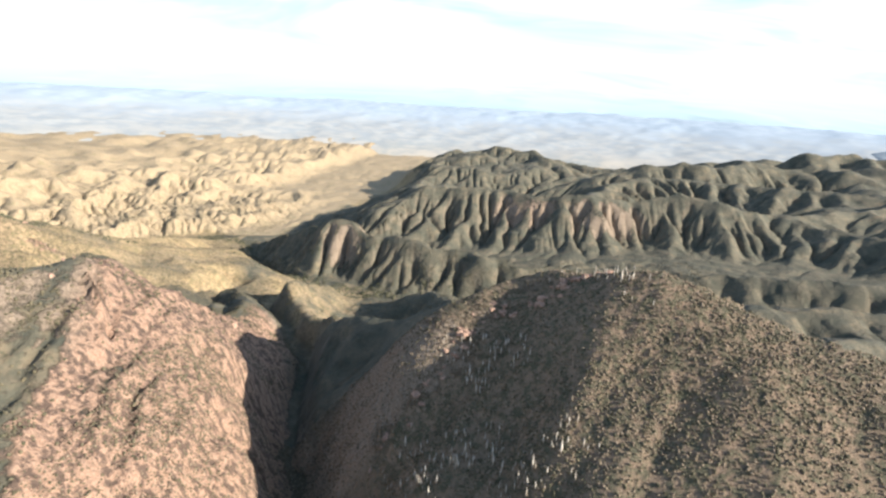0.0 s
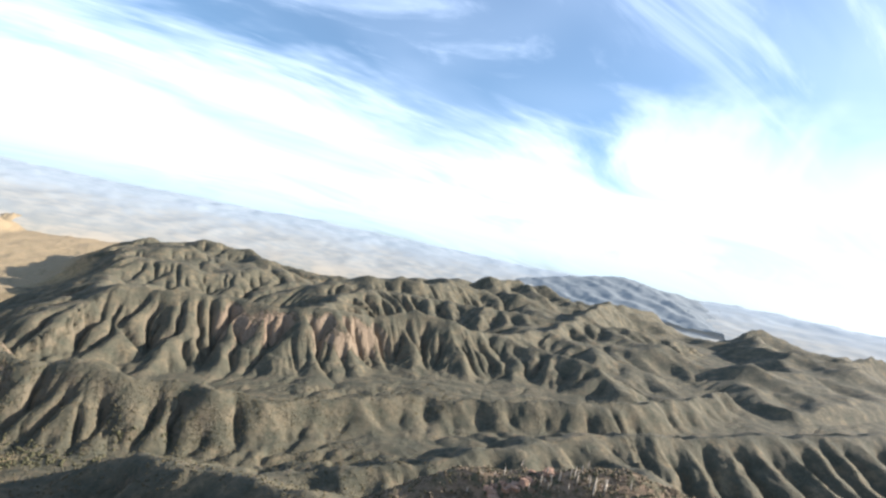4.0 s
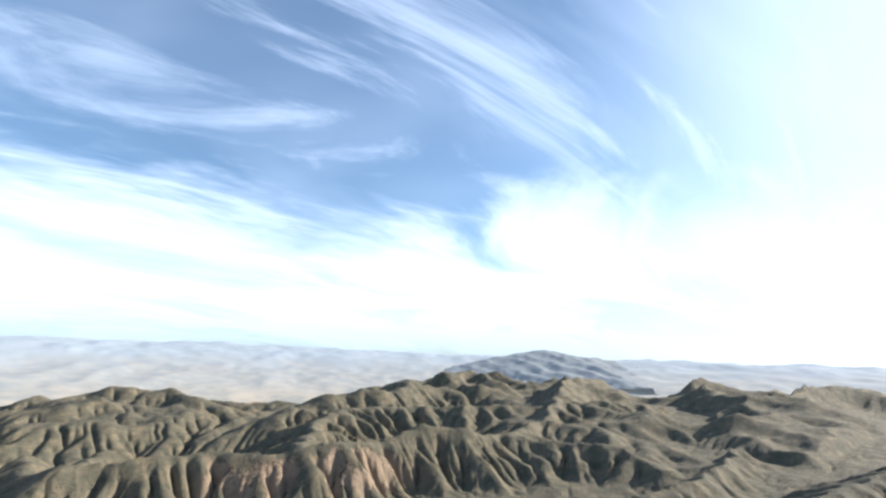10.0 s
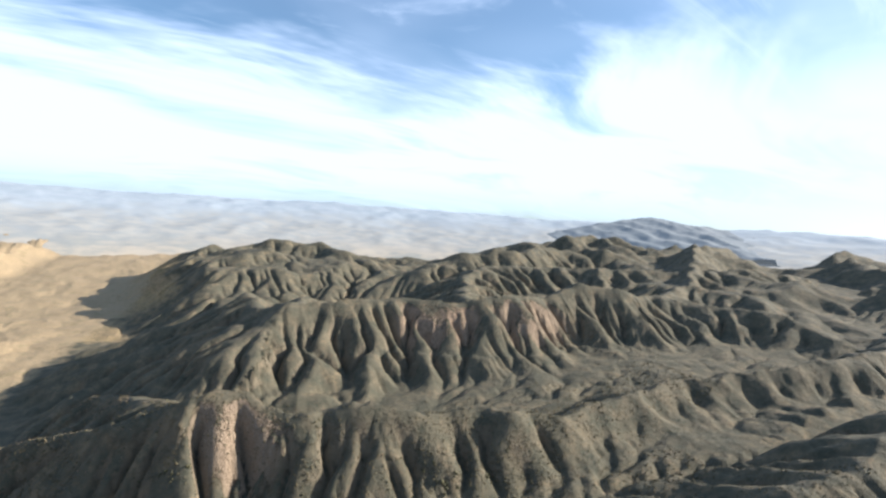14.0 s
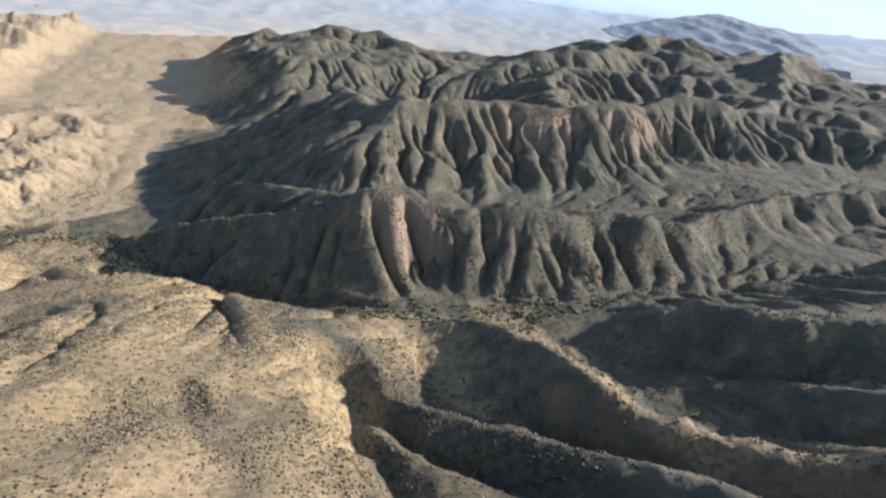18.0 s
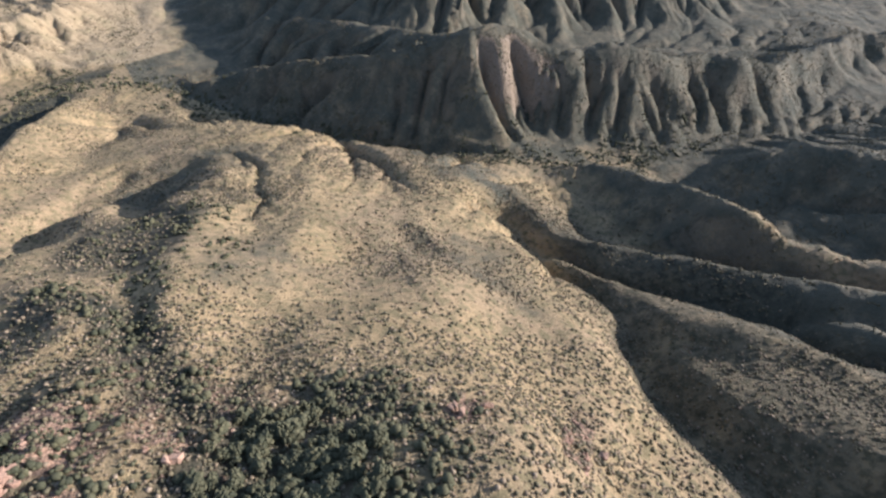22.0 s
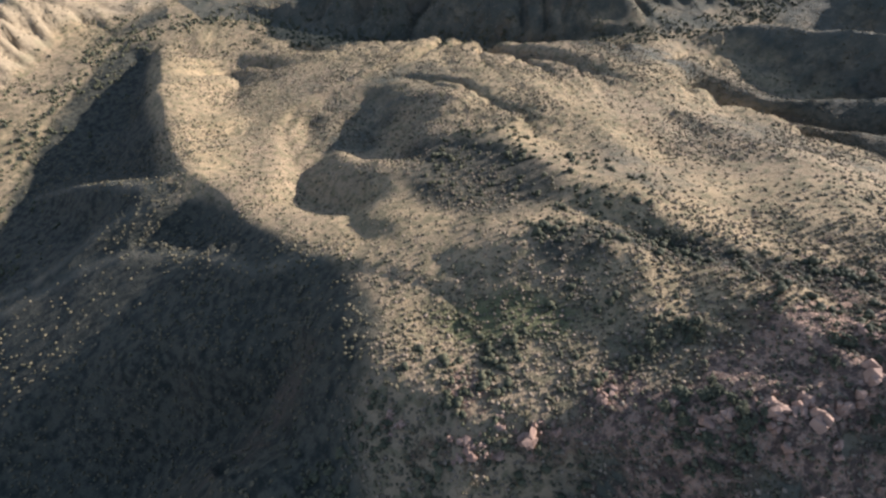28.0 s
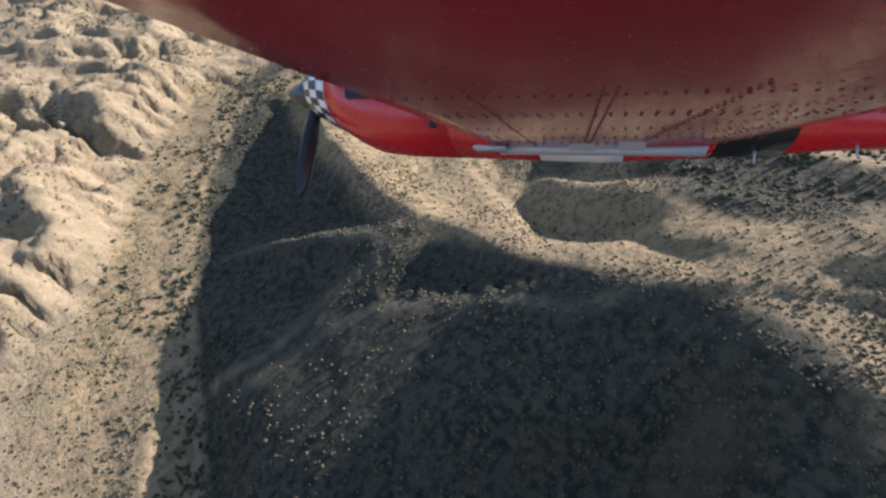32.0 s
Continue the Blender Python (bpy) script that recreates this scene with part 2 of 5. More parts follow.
RANGE = [(-360, 1300, 20), (-220, 1230, 75), (-120, 1160, 125), (-38, 1112, 163), (50, 1090, 164), (146, 1072, 168), (200, 1030, 168), (240, 1004, 174), (290, 998, 178), (380, 1005, 168), (478, 1003, 198),
         (566, 945, 180), (661, 960, 168), (850, 1000, 185), (1150, 1150, 220), (1479, 1333, 256), (1900, 1400, 230)]
RANGE_V = [(-69, 1151, 147), (-60, 1215, 151), (-52, 1281, 150), (-62, 1360, 112), (-110, 1450, 50)]
BACK = [(290, 1110, 150), (365, 1214, 152), (450, 1320, 166), (560, 1380, 181), (675, 1382, 185), (770, 1330, 182), (862, 1246, 190), (1000, 1150, 193), (1215, 1053, 204), (1400, 980, 190)]
EAST_B = [(661, 960, 168), (720, 860, 165), (767, 765, 162), (745, 690, 140)]
RANGE_ARM = [(478, 1003, 196), (438, 930, 130), (405, 860, 92)]
EAST_ARM = [(661, 960, 168), (640, 860, 135), (560, 780, 95)]
FAR_ARM = [(850, 1000, 185), (900, 850, 160), (820, 740, 120)]
HILLS = [(-260, 1560, 60), (-60, 1640, 120), (60, 1800, 165), (150, 1990, 178), (260, 2010, 184), (420, 1900, 168), (600, 1740, 168), (719, 1523, 222), (900, 1500, 215), (1200, 1650, 240), (1700, 1900, 260)]
NEAR = [(-72, 245, 154), (-40, 252, 195), (-21, 255, 213), (-1, 260, 228), (23, 270, 234), (46, 285, 238), (66, 276, 246), (84, 259, 254), (109, 234, 261), (124, 219, 257), (144, 204, 251), (220, 165, 240), (330, 120, 225), (520, 60, 215), (800, 40, 240)]
SPUR_N = [(109, 234, 260), (78, 245, 245), (58, 231, 230), (46, 219, 217), (33, 202, 200), (23, 191, 187), (5, 150, 160), (-5, 110, 140)]
SPUR_K = [(-203, 752, 52), (-178, 735, 62), (-162, 695, 70), (-170, 640, 90), (-187, 584, 113), (-172, 540, 108), (-150, 490, 116), (-100, 430, 142), (-30, 370, 172), (30, 300, 215)]
SPUR_L = [(-62, 672, 58), (-30, 625, 90), (2, 593, 103), (64, 551, 104), (200, 505, 125), (330, 500, 142), (444, 496, 154), (620, 440, 165), (900, 360, 190)]
EAST_K = [(109, 234, 248), (72, 330, 205), (42, 430, 165), (22, 520, 130), (0, 600, 98), (-20, 650, 70)]
EAST = [(144, 203, 240), (230, 290, 205), (330, 360, 175), (420, 410, 150)]
MASSIF = [(-325, 410, 176), (-390, 474, 152), (-440, 508, 168), (-485, 529, 195), (-529, 556, 187), (-571, 584, 188), (-592, 600, 181), (-611, 637, 163), (-643, 655, 155), (-660, 678, 153), (-720, 742, 96), (-780, 800, 36)]
MASSIF_S = [(-330, 60, 240), (-262, 180, 250), (-235, 225, 246)]
MASSIF_M = [(-200, 272, 240), (-255, 345, 218), (-325, 410, 176)]
RED_CLIFF = [(-262, 180, 248), (-190, 274, 236), (-180, 312, 206), (-172, 360, 162), (-175, 420, 136), (-195, 450, 126)]
CLIFF = [(-178, 362, 175), (-158, 310, 180), (-140, 265, 178), (-132, 225, 172), (-125, 180, 160)]
RIB_A = [(-250, 400, 190), (-262, 460, 146), (-297, 521, 124), (-322, 590, 96), (-325, 650, 72)]
RIB_B = [(-190, 440, 134), (-205, 505, 122), (-244, 579, 99), (-289, 659, 70), (-285, 700, 56)]
NOSE = [(-571, 600, 168), (-585, 667, 146), (-606, 735, 120), (-620, 778, 103), (-614, 830, 84), (-612, 888, 70), (-598, 940, 58), (-575, 1000, 48), (-548, 1055, 35), (-520, 1105, 16), (-500, 1140, 2)]
NOSE_W = [(-612, 885, 68), (-637, 901, 65), (-647, 932, 53), (-658, 966, 35), (-671, 990, 18), (-684, 1007, 2)]
NOSE_X = [(-612, 862, 72), (-634, 878, 69), (-664, 895, 59), (-690, 902, 46), (-716, 910, 28), (-742, 929, 3)]
NOSE_Y = [(-600, 740, 117), (-613, 756, 111), (-636, 783, 95), (-641, 812, 84), (-649, 837, 69), (-664, 863, 51), (-688, 886, 32), (-742, 908, 4)]
ROUND = [(-538, 870, 48), (-546, 840, 67), (-544, 806, 85), (-546, 770, 101), (-550, 735, 119)]
SHOULDER_B = [(-510, 688, 130), (-466, 694, 122), (-442, 724, 108), (-416, 702, 108), (-392, 698, 100)]
TOES = [[(-62, 1360, 110), (-180, 1420, 66), (-310, 1455, 22)], [(-52, 1281, 148), (-170, 1320, 92), (-300, 1375, 30)], [(-69, 1151, 146), (-180, 1265, 84), (-330, 1330, 24)]]
SHOULDER = [(-540, 632, 154), (-523, 662, 149), (-516, 700, 133), (-500, 733, 118), (-484, 756, 106), (-436, 766, 89), (-400, 786, 72)]
KNOLL = [(-580, 636, 162), (-556, 652, 158), (-561, 672, 152), (-574, 690, 145), (-586, 716, 130)]
KNOB = [(-474, 836, 78), (-470, 818, 94), (-460, 800, 88)]
KNOB_C = [(-470, 825, 78), (-482, 868, 58), (-485, 912, 45), (-478, 980, 18)]
KNOB_B = [(-396, 712, 86), (-388, 693, 103), (-384, 672, 98), (-390, 640, 108)]
MOUNDS = [[(-372, 812, 52), (-362, 806, 58), (-350, 798, 54)], [(-301, 706, 66), (-296, 696, 76), (-294, 686, 76)], [(-338, 664, 90), (-332, 654, 98), (-330, 640, 96)], [(-280, 712, 60), (-276, 703, 70), (-274, 694, 68)]]
CREASE_W = [(-700, 640, 128), (-668, 700, 118), (-676, 735, 85), (-704, 760, 50), (-750, 782, 15)]
GORGE = [(62, 40, 170), (-25, 140, 125), (-80, 250, 86), (-106, 350, 80), (-130, 450, 76), (-180, 530, 74), (-218, 600, 68), (-245, 670, 52), (-205, 756, 42)]
HOLLOW = [(66, 262, 244), (32, 237, 212), (2, 216, 184), (-30, 192, 154)]
CREASE = [(-345, 400, 150), (-372, 460, 120), (-368, 510, 105), (-345, 550, 93), (-318, 595, 78), (-303, 645, 62), (-290, 700, 48)]
CREASE_C = [(-598, 756, 106), (-581, 784, 83), (-574, 823, 58), (-556, 859, 44), (-520, 895, 26)]
CREASE_D = [(-548, 722, 122), (-533, 752, 106), (-521, 788, 88), (-510, 828, 60), (-506, 880, 32)]
CREASE_B = [(-240, 440, 122), (-252, 510, 98), (-272, 580, 80), (-300, 660, 58)]
GULLY = [(60, 440, 120), (10, 500, 92), (-50, 580, 68), (-100, 660, 54), (-150, 735, 46)]


def beyond(x, y, soft=25.0):
    """1 on the far bank of the stream, 0 on the mountain's side."""
    bank = np.interp(x, [-1300, -960, -835, -760, -705, -640, -560, -455, -390, -300, 100], [300, 640, 820, 940, 1025, 1095, 1150, 1165, 1190, 1300, 1700])
    return step(0, soft, y - bank)


EDGE = [(-440, 500, 0), (-529, 540, 0), (-585, 556, 0), (-642, 628, 0), (-660, 662, 0), (-646, 681, 0), (-614, 694, 0), (-604, 716, 0), (-596, 750, 0), (-600, 802, 0), (-612, 888, 0), (-598, 940, 0), (-575, 1000, 0), (-548, 1055, 0), (-500, 1140, 0)]


def west_face(x, y):
    """1 on the mountain's shady west face above the stream."""
    e = along(x, y, EDGE)
    return np.where(e[3] > 0, 1.0, 0.0) * step(-425, -500, x) * step(360, 520, y + 40 * grain.layers(x, y, 90, 2)) * step(4, 22, e[0] + 5 * grain.layers(x, y, 160, 3)) * (1 - beyond(x, y))


def raw_land(x, y):
    """The height of the land before the streams have cut into it."""
    d, s, z, side = along(x, y, RIVER)
    z = 30 + (z - 30) * step(1700, 700, d)
    base = z + 0.035 * np.maximum(d - 12, 0) ** 1.0 * np.exp(-d / 2500.0) + 1.6 * grain.layers(x, y, 70, 3)
    # pale gullied badlands beyond the stream
    bad = step(22, 80, d) * beyond(x, y) * (0.12 + 0.88 * step(1020, 1110, y)) * step(-440, -570, x - 0.3 * np.maximum(y - 1250, 0)) * step(1900, 1500, y)
    base = base + bad * (8 + 18 * grain_b.crests(x + 0.3 * y, y * 0.8, 130, 3, 0.45) + 5 * grain.crests(x + 12 * grain_b.at(x / 40, y / 40), y, 34, 2))
    west = step(60, 500, d) * step(-760, -900, x - 0.2 * (y - 900))
    base = base + west * (20 + 24 * grain.crests(x, y, 260, 4))
    back = step(0, -350, y + 0.25 * x)
    base = np.maximum(base, back * (120 + 90 * grain.crests(x, y, 420, 4)))

    # the maze of brushy hills behind the range and to the east
    wx, wy = x + 45 * grain.layers(x, y, 300, 2), y + 45 * grain_b.layers(x, y, 300, 2)
    maze = 0.5 + 0.5 * grain.crests(wx, wy, 380, 3, 0.42) / 1.5
    d2, s2, z2, side2 = along(x, y, HILLS, True)
    crown = np.maximum(z2 - 0.16 * d2, 0) + 10
    east = step(420, 900, x + 0.15 * (y - 700)) * step(300, 560, y) * (140 + 0.06 * np.maximum(x - 600, 0)) * step(2900, 2300, np.hypot(x, y)) * step(1650, 1150, y - 0.2 * x)
    base = np.maximum(base, east * (0.34 + 0.74 * np.clip(0.5 + 0.36 * grain_b.crests(wx * 0.8, wy, 460, 3, 0.45), 0, 1.1)))
    crown = crown * step(1080, 1750, y + 0.12 * x) ** 0.7 * step(-330, -40, x - 0.05 * (y - 1500)) * step(2520, 2200, y + 0.5 * np.maximum(x - 450, 0))
    base = np.maximum(base, crown * (0.36 + 0.72 * np.clip(maze, 0, 1.05)))

    def put(h, other, soft=5.0):
        m = np.maximum(h, other)
        return m + soft * np.exp(-np.abs(h - other) / soft) * 0.5

    h = base
    for r in (
        (FRONT, 0.9, 1.1, 135, 74, 2.5, 1, 0.45, 1.4), *[(line, 1.3, 1.3, 400, 40, 3, 40 + k, 0, 0.5) for k, line in enumerate(SPURS)],
        (RANGE, 0.8, 0.92, 190, 90, 3, 2, 0.35, 1.4), *[(line, 0.95, 0.95, 400, 46, 5, 50 + k, 0, 0.9) for k, line in enumerate(RANGE_SPURS)], *[(line, 0.6, 0.6, 400, 60, 8, 70 + k, 0, 0.9) for k, line in enumerate(EAST_SPURS)],
        (FRONT_B, 0.6, 0.7, 150, 60, 6, 26, 0, 0.8), (RANGE_W, 0.6, 0.7, 200, 60, 12, 27, 0, 1), (RANGE_V, 0.62, 0.62, 200, 60, 8, 34, 0, 1), (BACK, 0.52, 0.52, 260, 75, 12, 35, 0.2, 1.2), (EAST_B, 0.6, 0.6, 200, 60, 10, 36, 0, 1),
        (RANGE_ARM, 0.8, 0.8, 120, 40, 12, 3, 0, 1), (EAST_ARM, 0.7, 0.7, 110, 50, 12, 4, 0, 1), (FAR_ARM, 0.6, 0.6, 110, 60, 12, 5, 0, 1),
        (NEAR, 1.0, 0.60, 400, 70, 3, 10, 0, 0.5), (SPUR_N, 0.32, 0.6, 400, 60, 2, 24, 0, 0.4, 90), (EAST, 0.62, 0.62, 150, 60, 8, 11, 0, 0.8), (EAST_K, 0.8, 0.5, 500, 70, 4, 42, 0, 0.8),
        (SPUR_K, 0.85, 0.8, 300, 52, 8, 12, 0, 0.7), (SPUR_L, 0.6, 0.62, 100, 48, 9, 13, 0, 0.8),
        (MASSIF_S, 0.5, 0.6, 600, 90, 3, 28, 0, 0.7, 125), (MASSIF_M, 0.6, 1.1, 600, 30, 5, 29, 0, 0.7),
        (MASSIF, 0.86, 0.52, 600, 110, 2.5, 14, 0, 0.7), (RED_CLIFF, 0.5, 1.25, 150, 19, 6, 15, 0, 1.1),
        (RIB_A, 0.7, 0.8, 300, 60, 4, 16, 0, 0.5), (RIB_B, 0.7, 0.8, 300, 60, 4, 17, 0, 0.5),
        (NOSE, 1.0, 0.5, 300, 60, 5, 18, 0, 0.5), (NOSE_W, 0.85, 0.95, 400, 60, 2, 19, 0, 0.4), (NOSE_X, 0.85, 0.95, 400, 60, 2, 20, 0, 0.4), (NOSE_Y, 0.8, 0.9, 400, 60, 2, 37, 0, 0.4),
        (ROUND, 0.6, 0.45, 80, 60, 2, 21, 0, 0.4), (SHOULDER, 0.52, 0.34, 500, 90, 1, 38, 0, 0.3), (SHOULDER_B, 0.34, 0.34, 500, 90, 1, 41, 0, 0.3), *[(line, 0.62, 0.62, 400, 50, 3, 80 + k, 0, 1) for k, line in enumerate(TOES)], (KNOLL, 0.5, 0.55, 500, 90, 1, 39, 0, 0.3), (KNOB, 0.95, 0.6, 300, 60, 2, 22, 0, 0.3, 30), (KNOB_C, 0.6, 0.5, 300, 60, 2, 33, 0, 0.3), (KNOB_B, 0.5, 1.1, 300, 60, 1, 23, 0, 0.3, 25), *[(line, 1.1, 0.7, 300, 60, 1, 60 + k, 0, 0.3, 12) for k, line in enumerate(MOUNDS)],
    ):
        ends = np.array(r[0])
        gap = np.hypot(np.maximum(0, np.maximum(ends[:, 0].min() - x, x - ends[:, 0].max())), np.maximum(0, np.maximum(ends[:, 1].min() - y, y - ends[:, 1].max())))
        near = ends[:, 2].max() + 14 + 1.4 * r[5] - 0.78 * min(r[1], r[2]) * np.maximum(gap - 25, 0) > h - 30
        h[near] = put(h[near], ridge(x[near], y[near], r[0], *r[1:4], rib=r[4], depth=r[5], seed=r[6], skew=r[7], rough=r[8], reach=r[9] if len(r) > 9 else 1e9))
    for line, wall, width in ((GORGE, 2.2, 5), (HOLLOW, 0.42, 2), (GULLY, 0.75, 8), (CREASE, 0.95, 3), (CREASE_B, 0.9, 3), (CREASE_C, 1.0, 1), (CREASE_W, 0.72, 2), (CREASE_D, 0.6, 3)):
        d, s, z, side = along(x + 10 * grain.layers(x, y, 60, 2), y + 10 * grain_b.layers(x, y, 60, 2), line)
        cut = z + wall * np.maximum(d - width, 0) * (1 + 0.25 * grain.layers(x, y, 30, 2))
        h = np.minimum(h, cut + 300 * step(120, 260, d))
    d, s, z, side = along(x, y, RIVER)
    h = np.minimum(h, z + 2 + 1.1 * np.maximum(d - 9, 0) + 400 * step(60, 120, d))
    h = h + 3.0 * grain_b.layers(x, y, 85, 3) * step(12, 60, d)
    return h


def erode(h, cell, wear, rounds, power, creep, least=250.0):
    """Rain and streams cut branching valleys into a square net of heights."""
    ny, nx = h.shape
    flat = np.arange(ny * nx).reshape(ny, nx)
    ways = [(j, i) for j in (-1, 0, 1) for i in (-1, 0, 1) if i or j]
    inner = np.zeros((ny, nx), bool)
    inner[1:-1, 1:-1] = True
    inner = inner.ravel()

    def moved(a, j, i, edge):
        out = np.full(a.shape, edge, a.dtype)
        out[max(-j, 0):ny - max(j, 0), max(-i, 0):nx - max(i, 0)] = a[max(j, 0):ny + min(j, 0), max(i, 0):nx + min(i, 0)]
        return out

    # hollows without a way out are filled first
    full = np.where(inner.reshape(ny, nx), 1e6, h)
    for k in range(160):
        low = full
        for j, i in ways:
            low = np.minimum(low, moved(full, j, i, 1e6) + 0.02)
        nxt = np.maximum(h, low)
        nxt[~inner.reshape(ny, nx)] = h[~inner.reshape(ny, nx)]
        if np.abs(nxt - full).max() < 0.01:
            break
        full = nxt
    h = np.minimum(full, h + 5.0)
    wear = wear.ravel()
    for k in range(rounds):
        best, to, gap = np.zeros((ny, nx)), flat.copy(), np.full((ny, nx), cell)
        for j, i in ways:
            length = cell * math.hypot(i, j)
            fall = (h - moved(h, j, i, 1e6)) / length
            more = fall > best
            best = np.where(more, fall, best)
            to = np.where(more, moved(flat, j, i, 0), to)
            gap = np.where(more, length, gap)
        to, gap = np.where(inner, to.ravel(), flat.ravel()), gap.ravel()
        # how many steps each place lies above its outlet
        depth, jump = (to != flat.ravel()).astype(np.int64), to.copy()
        for q in range(12):
            depth, jump = depth + depth[jump], jump[jump]
        order = np.argsort(depth, kind="stable")
        cuts = np.searchsorted(depth[order], np.arange(depth.max() + 2))
        levels = [order[a:b] for a, b in zip(cuts, cuts[1:])]
        area = np.full(ny * nx, cell * cell)
        for level in levels[:0:-1]:
            np.add.at(area, to[level], area[level])
        force = power * wear * np.sqrt(np.clip(area - least, 0, 60000.0)) / gap
        v = h.ravel().copy()
        for level in levels[1:]:
            v[level] = (v[level] + force[level] * v[to[level]]) / (1 + force[level])
        h = v.reshape(ny, nx)
        # loose soil creeps down
        mid = h[1:-1, 1:-1]
        mid = mid + creep * (h[:-2, 1:-1] + h[2:, 1:-1] + h[1:-1, :-2] + h[1:-1, 2:] - 4 * mid)
        h = h.copy()
        h[1:-1, 1:-1] = mid
    return h


CELL = 5.0
NET_X, NET_Y = np.arange(-1150, 1250, CELL), np.arange(-80, 2450, CELL)
net_x, net_y = np.meshgrid(NET_X, NET_Y)
before = raw_land(net_x, net_y)
wear = np.ones(net_x.shape)
wear = wear * (0.12 + 0.88 * step(150, 260, along(net_x, net_y, NEAR)[0]))
west_side = np.where((along(net_x, net_y, MASSIF[4:] )[3] > 0) & (net_x < -560), 1.0, 0.0)
slope_side = step(-250, -330, net_x + 0.18 * (net_y - 560)) * step(1060, 960, net_y) * (1 - beyond(net_x, net_y))
wear = wear * (1 - slope_side * (0.95 - 0.35 * west_side))
wear = wear * (0.15 + 0.85 * step(12, 50, along(net_x, net_y, MASSIF)[0]))
stream = along(net_x, net_y, RIVER)
wear = wear * (1 + 1.6 * beyond(net_x, net_y) * step(40, 110, stream[0]) * step(-330, -520, net_x + 0.25 * (net_y - 1100)))
wear = wear * (1 + 0.6 * step(900, 1050, net_y) * step(-300, -150, net_x))
wear = wear * (1 + 0.8 * step(130, 80, along(net_x, net_y, FRONT[1:])[0]))
rim = np.minimum(np.minimum(net_x + 1150, 1245 - net_x), np.minimum(net_y + 80, 2445 - net_y))
carved = (erode(before, CELL, wear, 30, 0.028, 0.026) - before) * step(0, 150, rim)


def between(x, y, xs, ys, net, cell):
    """The values of an even net at places, none outside it."""
    i, j = np.clip(((x - xs[0]) / cell).astype(int), 0, len(xs) - 2), np.clip(((y - ys[0]) / cell).astype(int), 0, len(ys) - 2)
    u, v = (x - xs[i]) / cell, (y - ys[j]) / cell
    inside = (u >= 0) & (u <= 1) & (v >= 0) & (v <= 1)
    u, v = np.clip(u, 0, 1), np.clip(v, 0, 1)
    return inside * ((net[j, i] * (1 - u) + net[j, i + 1] * u) * (1 - v) + (net[j + 1, i] * (1 - u) + net[j + 1, i + 1] * u) * v)


# the small gullies of the ribbed faces and of the badlands, cut once more on a finer net
FINE = 2.6
FINE_X, FINE_Y = np.arange(-960, 720, FINE), np.arange(700, 1330, FINE)
fine_x, fine_y = np.meshgrid(FINE_X, FINE_Y)
before = raw_land(fine_x, fine_y) + between(fine_x, fine_y, NET_X, NET_Y, carved, CELL) + 1.2 * grain.layers(fine_x, fine_y, 17, 2)
wear = 0.03 + 0.97 * np.maximum(2.2 * beyond(fine_x, fine_y) * step(20, 60, along(fine_x, fine_y, RIVER)[0]), step(-470, -400, fine_x - 0.3 * (fine_y - 1000)) * step(12, 40, along(fine_x, fine_y, RIVER)[0]))
rim = np.minimum(np.minimum(fine_x + 960, FINE_X[-1] - fine_x), np.minimum(fine_y - 700, FINE_Y[-1] - fine_y))
carved_fine = (erode(before, FINE, wear, 12, 0.032, 0.011, 40.0) - before) * step(0, 60, rim)


def land(x, y):
    """The height of the land."""
    h = raw_land(x, y) + between(x, y, NET_X, NET_Y, carved, CELL) + between(x, y, FINE_X, FINE_Y, carved_fine, FINE)
    # ledges on the bare crests, and the fine relief
    far = np.hypot(x + 250, y - 600)
    fine = step(2600, 1200, far)
    calm = 1 - 0.65 * step(-250, -340, x + 0.18 * (y - 560))
    calm = calm * (1 - 0.4 * step(690, 760, y))
    h = h + fine * calm * (1.1 * grain.layers(x, y, 26, 3) + 0.6 * grain_b.crests(x, y, 13, 2))
    summit = np.exp(-(((x + 570) / 75) ** 2 + ((y - 588) / 32) ** 2))
    h = h - 3.0 * np.exp(-(((x + 397) / 9) ** 2 + ((y - 676) / 18) ** 2)) - 5.0 * np.exp(-(((x + 538) / 8) ** 2 + ((y - 642) / 34) ** 2))
    beds = beyond(x, y, 40.0) * step(22, 70, along(x, y, RIVER)[0]) * step(1020, 1110, y) * step(-440, -570, x - 0.3 * np.maximum(y - 1250, 0)) * step(1700, 1400, y)
    bend = 10 * grain_b.layers(x, y, 60, 2)
    h = h + 5.6 * beds * (grain.crests((0.61 * x - 0.79 * y + 2 * bend) / 4.5, 0.79 * x + 0.61 * y + bend, 17, 2, 0.4) - 0.4)
    # upright beds of rock that run along the gorge
    off, run, top, bank = along(x, y, CLIFF)
    crag = step(75, 45, off) * step(-88, -100, x)
    h = h + crag * (3.4 * grain.crests(off * bank + 5 * grain_b.at(x / 28, y / 28), 0.14 * run, 15, 3, 0.55) + 1.2 * grain_b.crests(x, y, 10, 2))
    h = h + summit * 2.6 * np.maximum(grain_b.crests(x, y, 17, 4), 0)
    h = h + step(1500, 2600, np.hypot(x, y)) * (6 * grain_b.crests(x, y, 420, 3))
    return h


def spread(core_a, core_b, pitch, edge_a, edge_b, growth=1.055):
    """Places along one axis: even over the core, wider and wider outside it."""
    mid = list(np.arange(core_a, core_b, pitch))
    lo, hi, p = [], [], pitch
    v = core_a
    while v > edge_a:
        p *= 1.012 if len(lo) < 15 else growth
        v -= p
        lo.append(v)
    v, p = mid[-1], pitch
    while v < edge_b:
        p *= 1.012 if len(hi) < 135 else growth
        v += p
        hi.append(v)
    return np.array(lo[::-1] + mid + hi)


